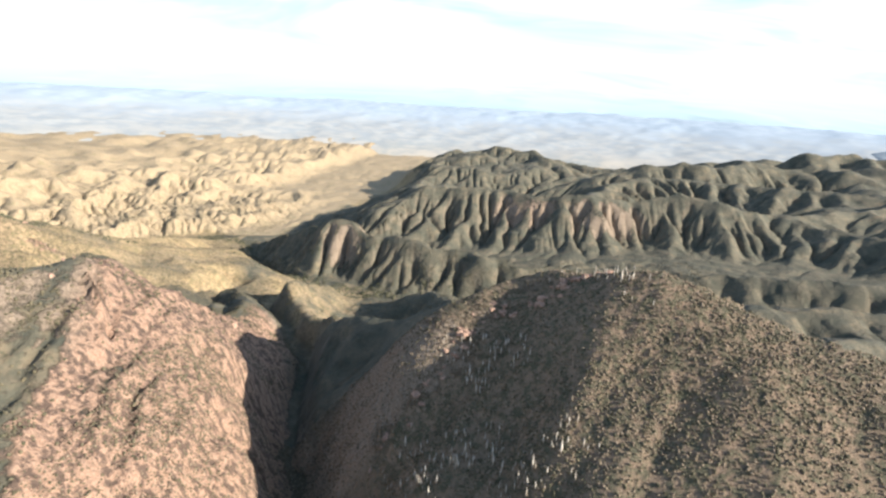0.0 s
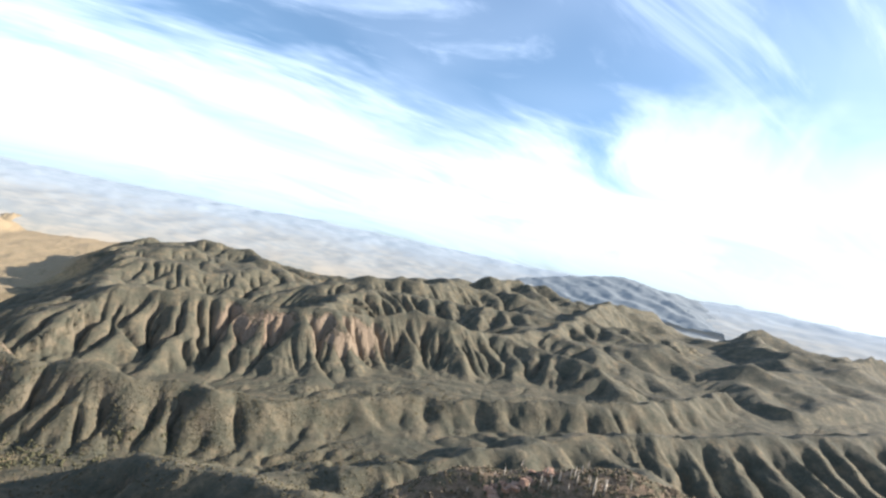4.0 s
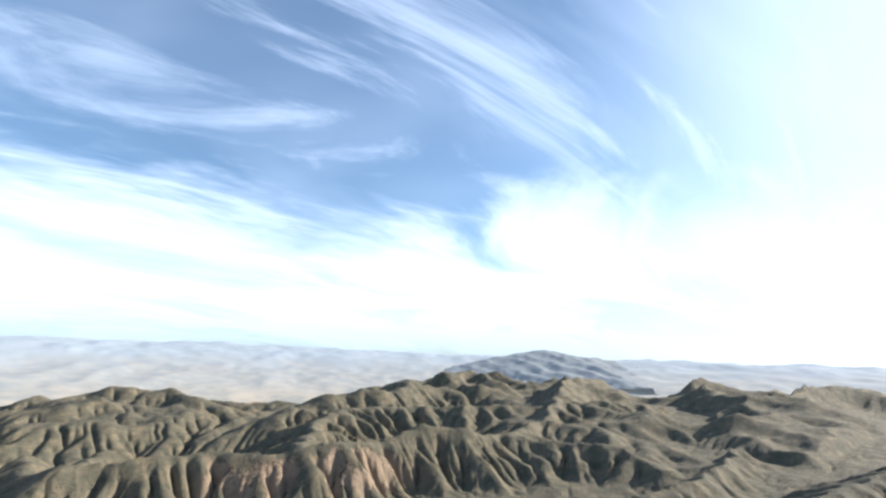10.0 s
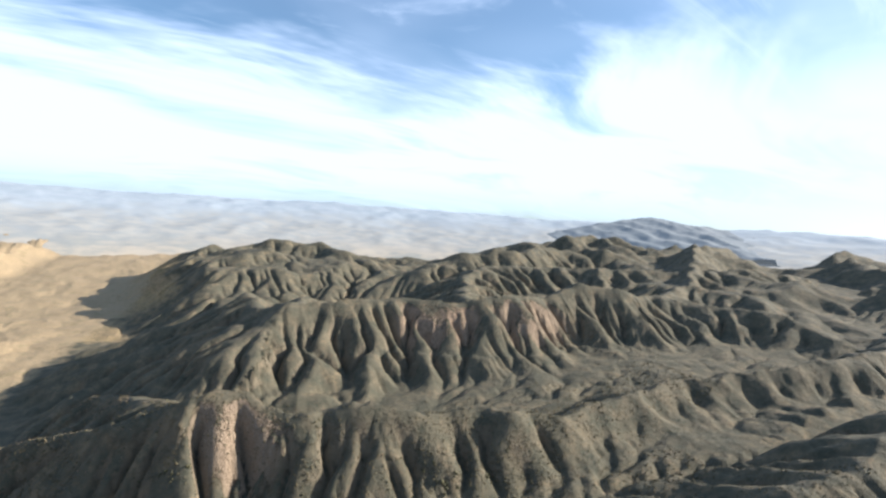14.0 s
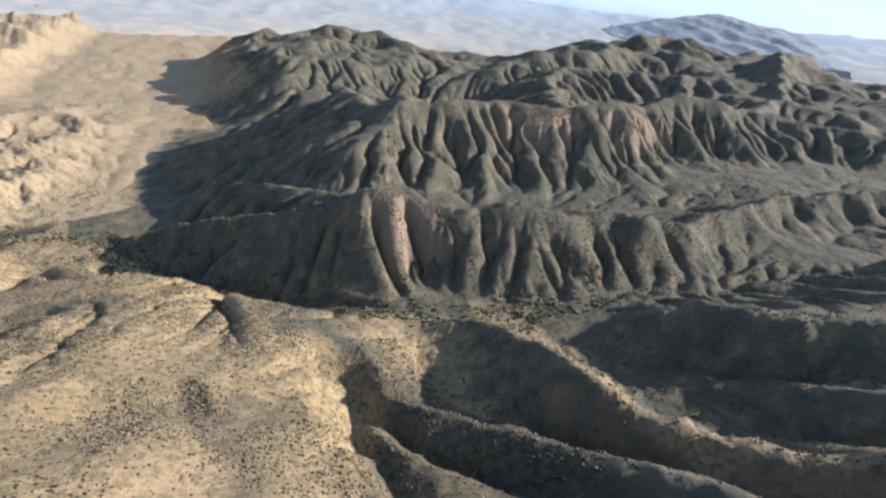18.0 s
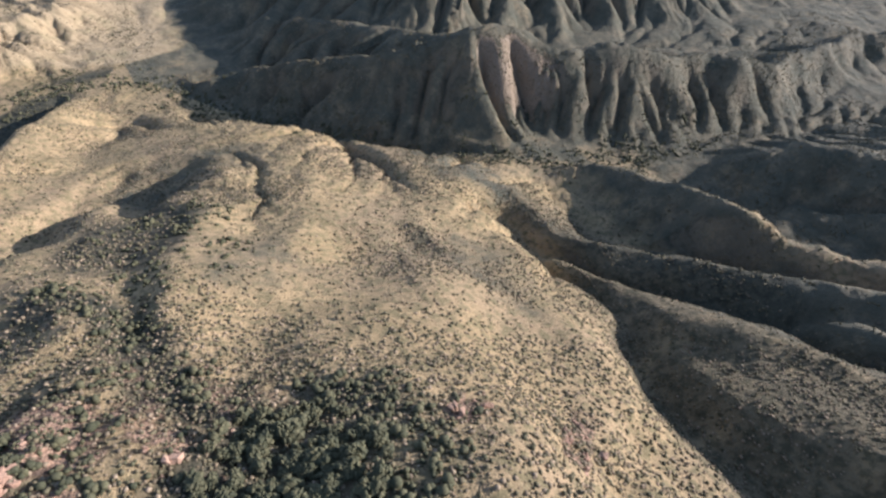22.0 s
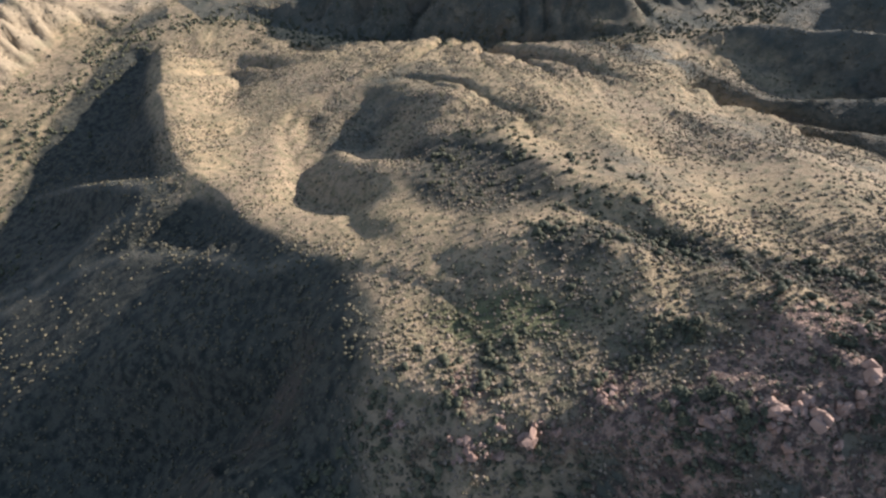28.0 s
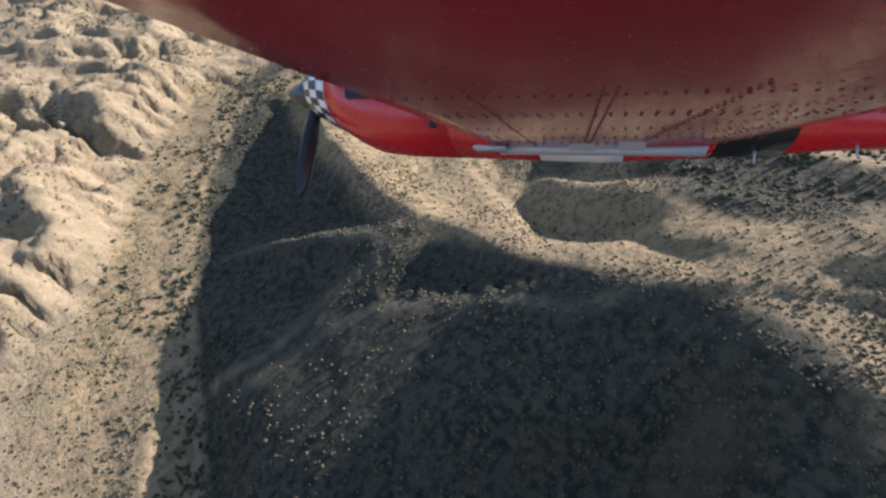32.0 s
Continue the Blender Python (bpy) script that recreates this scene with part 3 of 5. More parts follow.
GX, GY = spread(-900, 560, 2.8, -3200, 3200), spread(60, 1240, 2.8, -1500, 3600)
XX, YY = np.meshgrid(GX, GY)
ZZ = land(XX, YY)


def floor_at(x, y):
    """The height of the ground sheet at places, between its points."""
    i, j = np.clip(np.searchsorted(GX, x) - 1, 0, len(GX) - 2), np.clip(np.searchsorted(GY, y) - 1, 0, len(GY) - 2)
    u, v = (x - GX[i]) / (GX[i + 1] - GX[i]), (y - GY[j]) / (GY[j + 1] - GY[j])
    return (ZZ[j, i] * (1 - u) + ZZ[j, i + 1] * u) * (1 - v) + (ZZ[j + 1, i] * (1 - u) + ZZ[j + 1, i + 1] * u) * v


def sheet(name, verts, faces, smooth=True):
    """A mesh from arrays of places and of faces with one count of corners."""
    me = bpy.data.meshes.new(name)
    n, k = faces.shape
    me.vertices.add(len(verts)); me.vertices.foreach_set("co", np.ascontiguousarray(verts, dtype=np.float32).ravel())
    me.loops.add(n * k); me.loops.foreach_set("vertex_index", np.ascontiguousarray(faces, dtype=np.int32).ravel())
    me.polygons.add(n); me.polygons.foreach_set("loop_start", np.arange(0, n * k, k, dtype=np.int32))
    me.polygons.foreach_set("use_smooth", np.full(n, smooth))
    me.update(calc_edges=True)
    return me


# ---------------- materials ----------------
def material(name, build, rough=0.9):
    m = bpy.data.materials.new(name)
    m.use_nodes = True
    nt = m.node_tree
    b = nt.nodes["Principled BSDF"]
    b.inputs["Roughness"].default_value = rough
    b.inputs["Specular IOR Level"].default_value = 0.2
    build(nt, b)
    return m


def noise_tex(nt, vector, scale, detail=5.0, rough=0.55, warp=0.0):
    n = nt.nodes.new("ShaderNodeTexNoise")
    n.inputs["Scale"].default_value, n.inputs["Detail"].default_value = scale, detail
    n.inputs["Roughness"].default_value, n.inputs["Distortion"].default_value = rough, warp
    link(nt, vector, n.inputs["Vector"])
    return n.outputs["Fac"]


def ramp(nt, value, a, b, low=0.0, high=1.0):
    r = nt.nodes.new("ShaderNodeMapRange")
    r.interpolation_type = "SMOOTHSTEP"
    r.inputs["From Min"].default_value, r.inputs["From Max"].default_value = a, b
    r.inputs["To Min"].default_value, r.inputs["To Max"].default_value = low, high
    link(nt, value, r.inputs["Value"])
    return r.outputs["Result"]


def blend(nt, fac, a, b):
    m = nt.nodes.new("ShaderNodeMix")
    m.data_type = "RGBA"
    for socket, value in ((m.inputs["Factor"], fac), (m.inputs[6], a), (m.inputs[7], b)):
        if isinstance(value, (tuple, float, int)):
            socket.default_value = (*value, 1) if isinstance(value, tuple) else value
        else:
            link(nt, value, socket)
    return m.outputs[2]


def maths(nt, op, a, b=0.0, c=0.0):
    m = nt.nodes.new("ShaderNodeMath")
    m.operation = op
    for socket, value in zip(m.inputs, (a, b, c)):
        if isinstance(value, (float, int)):
            socket.default_value = value
        else:
            link(nt, value, socket)
    return m.outputs[0]


def attribute(nt, name):
    a = nt.nodes.new("ShaderNodeAttribute")
    a.attribute_name = name
    return a.outputs["Fac"]


def bump(nt, b, height, strength, distance):
    n = nt.nodes.new("ShaderNodeBump")
    n.inputs["Strength"].default_value, n.inputs["Distance"].default_value = strength, distance
    link(nt, height, n.inputs["Height"])
    link(nt, n.outputs[0], b.inputs["Normal"])


def land_nodes(nt, b):
    co = nt.nodes.new("ShaderNodeTexCoord").outputs["Object"]
    geo = nt.nodes.new("ShaderNodeNewGeometry")
    sep = nt.nodes.new("ShaderNodeSeparateXYZ")
    link(nt, geo.outputs["Normal"], sep.inputs[0])
    grass, sand, red, rock = (attribute(nt, n) for n in ("grass", "sand", "red", "rock"))
    wide, mid, small, tiny = noise_tex(nt, co, 0.011), noise_tex(nt, co, 0.05, 6), noise_tex(nt, co, 0.22, 6, 0.65), noise_tex(nt, co, 0.9, 5, 0.7)
    brush = blend(nt, ramp(nt, mid, 0.35, 0.65), (0.068, 0.070, 0.050), (0.154, 0.130, 0.085))
    brush = blend(nt, ramp(nt, small, 0.42, 0.62), brush, (0.098, 0.092, 0.063))
    straw = blend(nt, ramp(nt, mid, 0.36, 0.66), (0.385, 0.282, 0.148), (0.27, 0.202, 0.106))
    straw = blend(nt, ramp(nt, wide, 0.42, 0.62), straw, (0.31, 0.228, 0.13))
    # shrubs too far off or too small to stand out singly
    straw = blend(nt, maths(nt, "MULTIPLY", ramp(nt, small, 0.45, 0.60), 0.75), straw, (0.145, 0.128, 0.064))
    g = ramp(nt, maths(nt, "ADD", grass, maths(nt, "MULTIPLY", maths(nt, "SUBTRACT", mid, 0.5), 0.9)), 0.25, 0.75)
    col = blend(nt, g, brush, straw)
    # dark brush; this colour also carries painted shade
    dense = blend(nt, ramp(nt, small, 0.4, 0.62), (0.078, 0.072, 0.048), (0.024, 0.027, 0.020))
    col = blend(nt, maths(nt, "MULTIPLY", attribute(nt, "dense"), ramp(nt, mid, 0.28, 0.5, 0.6, 1.0)), col, dense)
    heath = blend(nt, ramp(nt, small, 0.4, 0.62), (0.235, 0.165, 0.105), (0.095, 0.088, 0.05))
    col = blend(nt, attribute(nt, "heath"), col, heath)
    lush = blend(nt, ramp(nt, small, 0.38, 0.66), (0.165, 0.155, 0.066), (0.085, 0.088, 0.042))
    col = blend(nt, attribute(nt, "meadow"), col, lush)
    pale = blend(nt, ramp(nt, small, 0.35, 0.7), (0.36, 0.280, 0.165), (0.27, 0.208, 0.124))
    pale = blend(nt, maths(nt, "MULTIPLY", ramp(nt, mid, 0.52, 0.68), 0.7), pale, (0.24, 0.20, 0.11))
    col = blend(nt, ramp(nt, maths(nt, "ADD", sand, maths(nt, "MULTIPLY", maths(nt, "SUBTRACT", mid, 0.5), 0.9)), 0.35, 0.65), col, pale)
    # bare rock on the steep places
    steep = maths(nt, "ADD", maths(nt, "SUBTRACT", 0.78, sep.outputs["Z"]), maths(nt, "MULTIPLY", maths(nt, "SUBTRACT", small, 0.5), 0.55))
    bare = maths(nt, "MULTIPLY", ramp(nt, maths(nt, "ADD", steep, maths(nt, "MULTIPLY", rock, 0.34)), 0.16, 0.30), ramp(nt, rock, 0.0, 0.35, 0.25, 1.0))
    grey = blend(nt, ramp(nt, tiny, 0.35, 0.65), (0.20, 0.155, 0.105), (0.34, 0.265, 0.185))
    tall = nt.nodes.new("ShaderNodeMapping")
    tall.inputs["Scale"].default_value = (1.0, 1.0, 0.12)
    link(nt, co, tall.inputs["Vector"])
    crack = noise_tex(nt, tall.outputs[0], 0.30, 5, 0.65)
    pink = blend(nt, ramp(nt, tiny, 0.35, 0.65), (0.30, 0.188, 0.120), (0.45, 0.305, 0.205))
    pink = blend(nt, ramp(nt, crack, 0.54, 0.42), pink, (0.13, 0.09, 0.065))
    col = blend(nt, bare, col, blend(nt, red, grey, pink))
    col = blend(nt, ramp(nt, tiny, 0.3, 0.7, 0.0, 0.35), col, blend(nt, 0.5, col, (0.02, 0.02, 0.012)))
    link(nt, col, b.inputs["Base Color"])
    bump(nt, b, maths(nt, "ADD", maths(nt, "ADD", maths(nt, "MULTIPLY", small, 2.4), tiny), maths(nt, "MULTIPLY", maths(nt, "MULTIPLY", crack, bare), 9.0)), 0.8, 0.9)


LAND = material("land", land_nodes, 0.95)


def far_nodes(nt, b):
    co = nt.nodes.new("ShaderNodeTexCoord").outputs["Object"]
    sep = nt.nodes.new("ShaderNodeSeparateXYZ")
    link(nt, co, sep.inputs[0])
    a, c = noise_tex(nt, co, 0.003, 6, 0.6), noise_tex(nt, co, 0.012, 5)
    span = nt.nodes.new("ShaderNodeVectorMath")
    span.operation = "LENGTH"
    flat = nt.nodes.new("ShaderNodeVectorMath")
    flat.operation = "MULTIPLY"
    flat.inputs[1].default_value = (1, 1, 0)
    link(nt, co, flat.inputs[0])
    link(nt, flat.outputs[0], span.inputs[0])
    # haze is painted into these colours: greyer with distance, bluer with height
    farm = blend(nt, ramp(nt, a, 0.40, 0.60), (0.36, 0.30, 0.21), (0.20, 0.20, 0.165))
    hazed_plain = blend(nt, ramp(nt, c, 0.38, 0.64), (0.275, 0.275, 0.25), (0.225, 0.24, 0.235))
    plain = blend(nt, ramp(nt, span.outputs["Value"], 2500.0, 3500.0), farm, hazed_plain)
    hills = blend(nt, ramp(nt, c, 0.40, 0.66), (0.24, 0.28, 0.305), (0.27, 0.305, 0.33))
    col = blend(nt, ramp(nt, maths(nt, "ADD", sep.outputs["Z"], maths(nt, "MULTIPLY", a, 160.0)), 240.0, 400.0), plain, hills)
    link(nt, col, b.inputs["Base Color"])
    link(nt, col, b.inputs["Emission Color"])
    # a faint glow stands in for light scattered by the haze
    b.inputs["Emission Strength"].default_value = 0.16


FAR = material("hazy_distance", far_nodes, 1.0)


def far_hill_nodes(nt, b):
    co = nt.nodes.new("ShaderNodeTexCoord").outputs["Object"]
    # the blue-grey of hazy air is painted into the mountain's own colour
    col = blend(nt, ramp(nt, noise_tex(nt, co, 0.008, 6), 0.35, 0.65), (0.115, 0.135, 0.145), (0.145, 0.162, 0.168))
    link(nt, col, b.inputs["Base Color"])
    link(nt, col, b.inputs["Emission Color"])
    # faint glow in place of the bright air before it
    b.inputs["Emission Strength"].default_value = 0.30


FAR_B = material("hazy_mountain", far_hill_nodes, 1.0)


# ---------------- the ground ----------------
def cover(x, y, z):
    """How far dry grass, sand, reddish stone and bare rock cover the land."""
    dr, sr, zr, side = along(x, y, RIVER)
    patch = grain.layers(x, y, 160, 3)
    slope_a = step(-240, -330, x + 0.18 * (y - 560)) * step(1190, 1080, y)           # the grassy north slope of the massif
    grass = 0.75 * slope_a * step(0.55, -0.35, patch) + 0.25 * slope_a
    d = along(x, y, MASSIF)[0]
    grass = grass * (0.5 + 0.5 * step(15, 75, d)) + 0.25
    grass = np.maximum(grass, 0.62 * step(-70, -140, x) * step(430, 340, y) + 0.2 * patch * step(430, 340, y))
    valley = step(45, 12, z - zr) * step(-60, -300, x)
    grass = np.maximum(grass, 0.85 * valley)
    grass = grass * (1 - 0.8 * west_face(x, y) * step(8, 30, dr))                # brushy west face above the stream, darkened to stand for its shade
    north = np.where((side < 0) & (x > -470), 1.0, 0.0)
    for line, reach in ((FRONT, 190), (RANGE, 330)):
        dd = along(x, y, line)[0]
        grass = np.minimum(grass, 0.18 + 0.3 * patch + step(reach * 0.75, reach, dd) + 1 - north)
    near = along(x, y, NEAR)[0]
    grass = np.where(near < 230, np.minimum(grass, 0.34 + 0.2 * patch), grass)
    plain = step(1500, 1900, y) * step(60, 5, z - 60 - 0.05 * np.maximum(y - 1500, 0))
    grass = np.maximum(grass, plain * 0.8)
    grass = np.maximum(grass, 0.72 * beyond(x, y) * step(-330, -430, x) * step(6, 16, dr))
    over = along(x, y, SPUR_K[2:9])
    grass = np.maximum(grass, 0.5 * step(95, 45, over[0] + 20 * patch) * step(-12, 6, over[0] * over[3]))      # olive slopes over the gorge; west flank kept dark to paint in its shade
    sand = step(25, 70, dr) * beyond(x, y) * step(-330, -480, x - 0.35 * np.maximum(y - 1250, 0)) * step(110, 70, z) * (0.42 + 0.58 * step(1000, 1090, y))
    sand = np.maximum(sand, plain * step(0.0, 0.5, grain_b.layers(x, y, 500, 3)) * 0.8)
    west = step(-740, -900, x - 0.2 * (y - 900)) * step(20, 80, dr)
    sand = np.maximum(sand, west * 0.8)
    red = np.clip(step(50, 30, along(x, y, RED_CLIFF[2:])[0]) + 1.0 * step(60, 34, along(x, y, CLIFF)[0] + 12 * patch) + step(260, 120, np.hypot(x + 570, y - 590)), 0, 1)
    cliff = along(x, y, RED_CLIFF)
    rock = step(60, 25, cliff[0]) * 0.9 + step(60, 28, along(x, y, CLIFF)[0] + 12 * patch) * 1.3 + step(120, 40, np.hypot((x + 575) / 1.4, (y - 586) / 0.6)) * 0.8
    rock = rock + step(50, 12, along(x, y, NEAR[:6])[0]) * 0.7 + step(75, 20, np.hypot((x - 175) / 1.3, y - 1022)) * 0.55 + step(60, 20, np.hypot(x + 160, y - 850)) * 0.5 + step(70, 30, np.hypot((x - 320) / 1.4, y - 960)) * 0.4
    rock = rock + 0.8 * step(10, 4, along(x, y, [(-556, 590, 0), (-590, 600, 0), (-611, 630, 0), (-650, 664, 0)])[0] + 4 * grain.layers(x, y, 14, 2))
    for px, py, r in ((-602, 634, 9), (-629, 671, 11), (-585, 612, 11), (-564, 575, 15), (-560, 603, 12), (-573, 593, 13), (-628, 664, 13), (-468, 549, 13), (-440, 528, 14), (-606, 640, 12), (-425, 535, 12)):
        rock = rock + 0.9 * step(r, 0.4 * r, np.hypot(x - px, (y - py) * 1.3) + 4 * grain.layers(x, y, 12, 2))
    red = np.clip(red + step(90, 30, np.hypot(x - 175, y - 1022)) * 0.25, 0, 1)
    heath = step(240, 120, near) * step(-80, -10, x) * step(330, 260, y) * (0.8 + 0.4 * patch)
    # thick dark brush with shade painted in: west face and below the plateau's edge
    # spared along the spur crests, which catch the sun
    thick = west_face(x, y) * step(5, 14, dr) * step(0, 6, np.minimum(np.minimum(along(x, y, NOSE_W)[0], along(x, y, NOSE_X)[0]), along(x, y, NOSE_Y)[0]) + 3 * patch)
    brink = along(x, y, [(-405, 470, 0), (-388, 525, 0), (-345, 590, 0), (-300, 655, 0), (-280, 720, 0)])
    thick = np.maximum(thick, 0.75 * np.where(brink[3] < 0, 1.0, 0.0) * step(0, 20, brink[0] + 6 * patch) * step(75, 45, brink[0] - 75 * step(640, 560, y)) * step(710, 660, y) * step(380, 440, y))
    # the hollow on the slope: its shade goes into the brush colour too
    thick = np.maximum(thick, 0.9 * step(1.0, 0.7, np.hypot((x + 528 - 0.2 * (y - 740)) / 30, (y - 750) / 60) + 0.35 * patch))
    # oak hollow and its crease, growth and shade in one dark colour
    thick = np.maximum(thick, np.maximum(0.9 * step(1.0, 0.7, np.hypot((x + 512) / 36, (y - 566) / 20) + 0.35 * patch), 0.95 * step(11, 5, along(x, y, [(-520, 585, 0), (-537, 605, 0), (-538, 640, 0), (-548, 668, 0), (-566, 676, 0)])[0] + 3 * patch)))
    meadow = step(1.15, 0.6, np.hypot((x + 600 + 0.5 * (y - 676)) / 16, (y - 676) / 24) + 0.5 * grain.layers(x, y, 14, 2))
    fields = step(1.1, 0.75, np.hypot((x + 780) / 420, (y - 2650) / 330) + 0.5 * grain_b.layers(x, y, 260, 3))
    sand, grass = np.maximum(sand, fields), np.maximum(grass, fields)
    # summit flank: dark growth and shade painted as one
    thick = np.maximum(thick, 0.85 * step(1.0, 0.6, np.hypot((x + 530 + 0.6 * (y - 545)) / 42, (y - 545) / 20) + 0.4 * patch))
    return np.clip(grass, 0, 1), np.clip(sand, 0, 1), red, np.clip(rock, 0, 1.7), np.clip(heath, 0, 1), thick, meadow


ny, nx = XX.shape
index = np.arange(ny * nx).reshape(ny, nx)
quads = np.stack([index[:-1, :-1], index[:-1, 1:], index[1:, 1:], index[1:, :-1]], -1).reshape(-1, 4)
me = sheet("ground", np.stack([XX, YY, ZZ], -1).reshape(-1, 3), quads)
for key, values in zip(("grass", "sand", "red", "rock", "heath", "dense", "meadow"), cover(XX, YY, ZZ)):
    layer = me.attributes.new(key, "FLOAT", "POINT")
    layer.data.foreach_set("value", np.ascontiguousarray(values, dtype=np.float32).ravel())
me.materials.append(LAND)
ground = tagged(new("ground", me), "dry mountain land with brushy ridges, gullies and grassy slopes", "ground", kind="structure")


# ---------------- the far plain and ranges ----------------
def distance_height(x, y):
    """The far plain, seen so flatly that it climbs to the eye's height, and the ranges along its edge."""
    r, turn = np.hypot(x, y), np.degrees(np.arctan2(y, x))
    g = Grain(21)
    z = -60 + 372 * np.clip((r - 2300) / 2350, 0, 1) ** 0.8 + step(2600, 3600, r) * 8 * g.crests(x, y, 380, 4)
    # long range to the north, low gap, and the mountain to the east
    north = step(48, 75, turn) * step(150, 110, turn)
    z = z + step(3800, 4500, r) * (12 + 30 * north + 16 * g.layers(x, y, 900, 3))
    m = along(x, y, [(2300, 3000, 190), (2900, 2850, 318), (3383, 2731, 396), (3560, 2640, 366), (3900, 2300, 310), (4200, 1900, 300)])
    peak = m[2] - 0.17 * m[0] - 14 * (0.5 - np.abs(2 * np.mod(m[1] / 170 + 0.3 * g.at(m[1] / 260, m[0] / 200), 1) - 1)) * np.clip(m[0] / 120, 0, 1) + 8 * g.layers(x, y, 120, 3)
    m = along(x, y, [(1500, 4250, 300), (2100, 4000, 345), (2700, 3700, 330)])
    return np.maximum(z, m[2] - 0.2 * m[0]), peak


def far_ring(near, far, part, mat, label, ends=(215, -35), count=760, deep=64):
    turns = np.radians(np.linspace(*ends, count))
    depth = np.linspace(0, 1, deep) ** 1.2
    T, D = np.meshgrid(turns, depth)
    R = near + (far - near) * D
    x, y = R * np.cos(T), R * np.sin(T)
    z = distance_height(x, y)[part]
    idx = np.arange(count * deep).reshape(deep, count)
    f = np.stack([idx[:-1, :-1], idx[1:, :-1], idx[1:, 1:], idx[:-1, 1:]], -1).reshape(-1, 4)
    m = sheet("backdrop", np.stack([x, y, z], -1).reshape(-1, 3), f)
    m.materials.append(mat)
    return tagged(new("backdrop", m), label, "mountains", kind="structure")


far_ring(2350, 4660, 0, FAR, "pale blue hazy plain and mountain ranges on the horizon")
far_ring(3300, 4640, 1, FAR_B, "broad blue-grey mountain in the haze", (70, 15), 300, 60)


# ---------------- shrubs ----------------
def oak_nodes(nt, b):
    rnd = nt.nodes.new("ShaderNodeNewGeometry").outputs["Random Per Island"]
    co = nt.nodes.new("ShaderNodeTexCoord").outputs["Object"]
    n = noise_tex(nt, co, 1.6, 4, 0.7)
    col = blend(nt, ramp(nt, rnd, 0.0, 1.0), (0.050, 0.052, 0.030), (0.108, 0.100, 0.054))
    col = blend(nt, ramp(nt, n, 0.35, 0.7), col, blend(nt, 0.5, col, (0.03, 0.035, 0.015)))
    link(nt, col, b.inputs["Base Color"])
    bump(nt, b, n, 0.8, 0.3)


def leaf_nodes(nt, b):
    rnd = nt.nodes.new("ShaderNodeNewGeometry").outputs["Random Per Island"]
    co = nt.nodes.new("ShaderNodeTexCoord").outputs["Object"]
    n = noise_tex(nt, co, 1.6, 4, 0.7)
    col = blend(nt, ramp(nt, rnd, 0.0, 1.0), (0.078, 0.072, 0.042), (0.168, 0.138, 0.082))
    col = blend(nt, ramp(nt, n, 0.35, 0.7), col, blend(nt, 0.5, col, (0.03, 0.035, 0.015)))
    link(nt, col, b.inputs["Base Color"])
    bump(nt, b, n, 0.8, 0.3)


def dry_nodes(nt, b):
    rnd = nt.nodes.new("ShaderNodeNewGeometry").outputs["Random Per Island"]
    co = nt.nodes.new("ShaderNodeTexCoord").outputs["Object"]
    n = noise_tex(nt, co, 1.6, 4, 0.7)
    col = blend(nt, ramp(nt, rnd, 0.2, 0.9), (0.15, 0.118, 0.078), (0.275, 0.212, 0.142))
    col = blend(nt, ramp(nt, n, 0.4, 0.7), col, blend(nt, 0.5, col, (0.05, 0.045, 0.02)))
    link(nt, col, b.inputs["Base Color"])


OAK = material("oak_leaves", oak_nodes, 0.85)
LEAF, DRY = material("shrub_leaves", leaf_nodes, 0.85), material("dry_twigs", dry_nodes, 0.9)


def ball():
    """The corners and faces of a ball of twenty faces."""
    bm = bmesh.new()
    bmesh.ops.create_icosphere(bm, subdivisions=1, radius=1.0)
    v = np.array([q.co[:] for q in bm.verts])
    f = np.array([[q.index for q in face.verts] for face in bm.faces])
    bm.free()
    return v, f


BALL = ball()
GEM = (np.array([(1, 0, 0), (0, 1, 0), (-1, 0, 0), (0, -1, 0), (0, 0, 1), (0, 0, -1)], float), np.array([(0, 1, 4), (1, 2, 4), (2, 3, 4), (3, 0, 4), (1, 0, 5), (2, 1, 5), (3, 2, 5), (0, 3, 5)]))


def scatter(name, label, category, x, y, size, tall, mat, seed, sink=0.25, shape=BALL, lumps=1):
    """Shrubs at places on the ground, each a rough clump of its own size."""
    rng = np.random.RandomState(seed)
    v, f = shape
    if lumps > 1:      # a crown of several clumps
        x, y, size = np.repeat(x, lumps), np.repeat(y, lumps), np.repeat(size * (0.45 + 1.0 * rng.rand(len(x)) ** 1.5), lumps)
        x, y = x + rng.randn(len(x)) * size * 0.75, y + rng.randn(len(y)) * size * 0.75
    n, k = len(x), len(v)
    turn = rng.rand(n) * 6.283
    r = size * (0.55 + 0.9 * rng.rand(n) ** 1.5)
    co = np.repeat(v[None], n, 0) * (0.72 + 0.56 * rng.rand(n, k, 1))
    c, s_ = np.cos(turn)[:, None], np.sin(turn)[:, None]
    px, py = co[:, :, 0] * c - co[:, :, 1] * s_, co[:, :, 0] * s_ + co[:, :, 1] * c
    out = np.stack([x[:, None] + px * r[:, None], y[:, None] + py * r[:, None],
                    floor_at(x, y)[:, None] + (co[:, :, 2] + 1 - sink * 2) * (r * tall * (0.8 + 0.4 * rng.rand(n)))[:, None]], -1)
    faces = (f[None] + (np.arange(n) * k)[:, None, None]).reshape(-1, 3)
    m = sheet(name, out.reshape(-1, 3), faces, True)
    m.materials.append(mat)
    return tagged(new(name, m), label, category, kind="stuff")


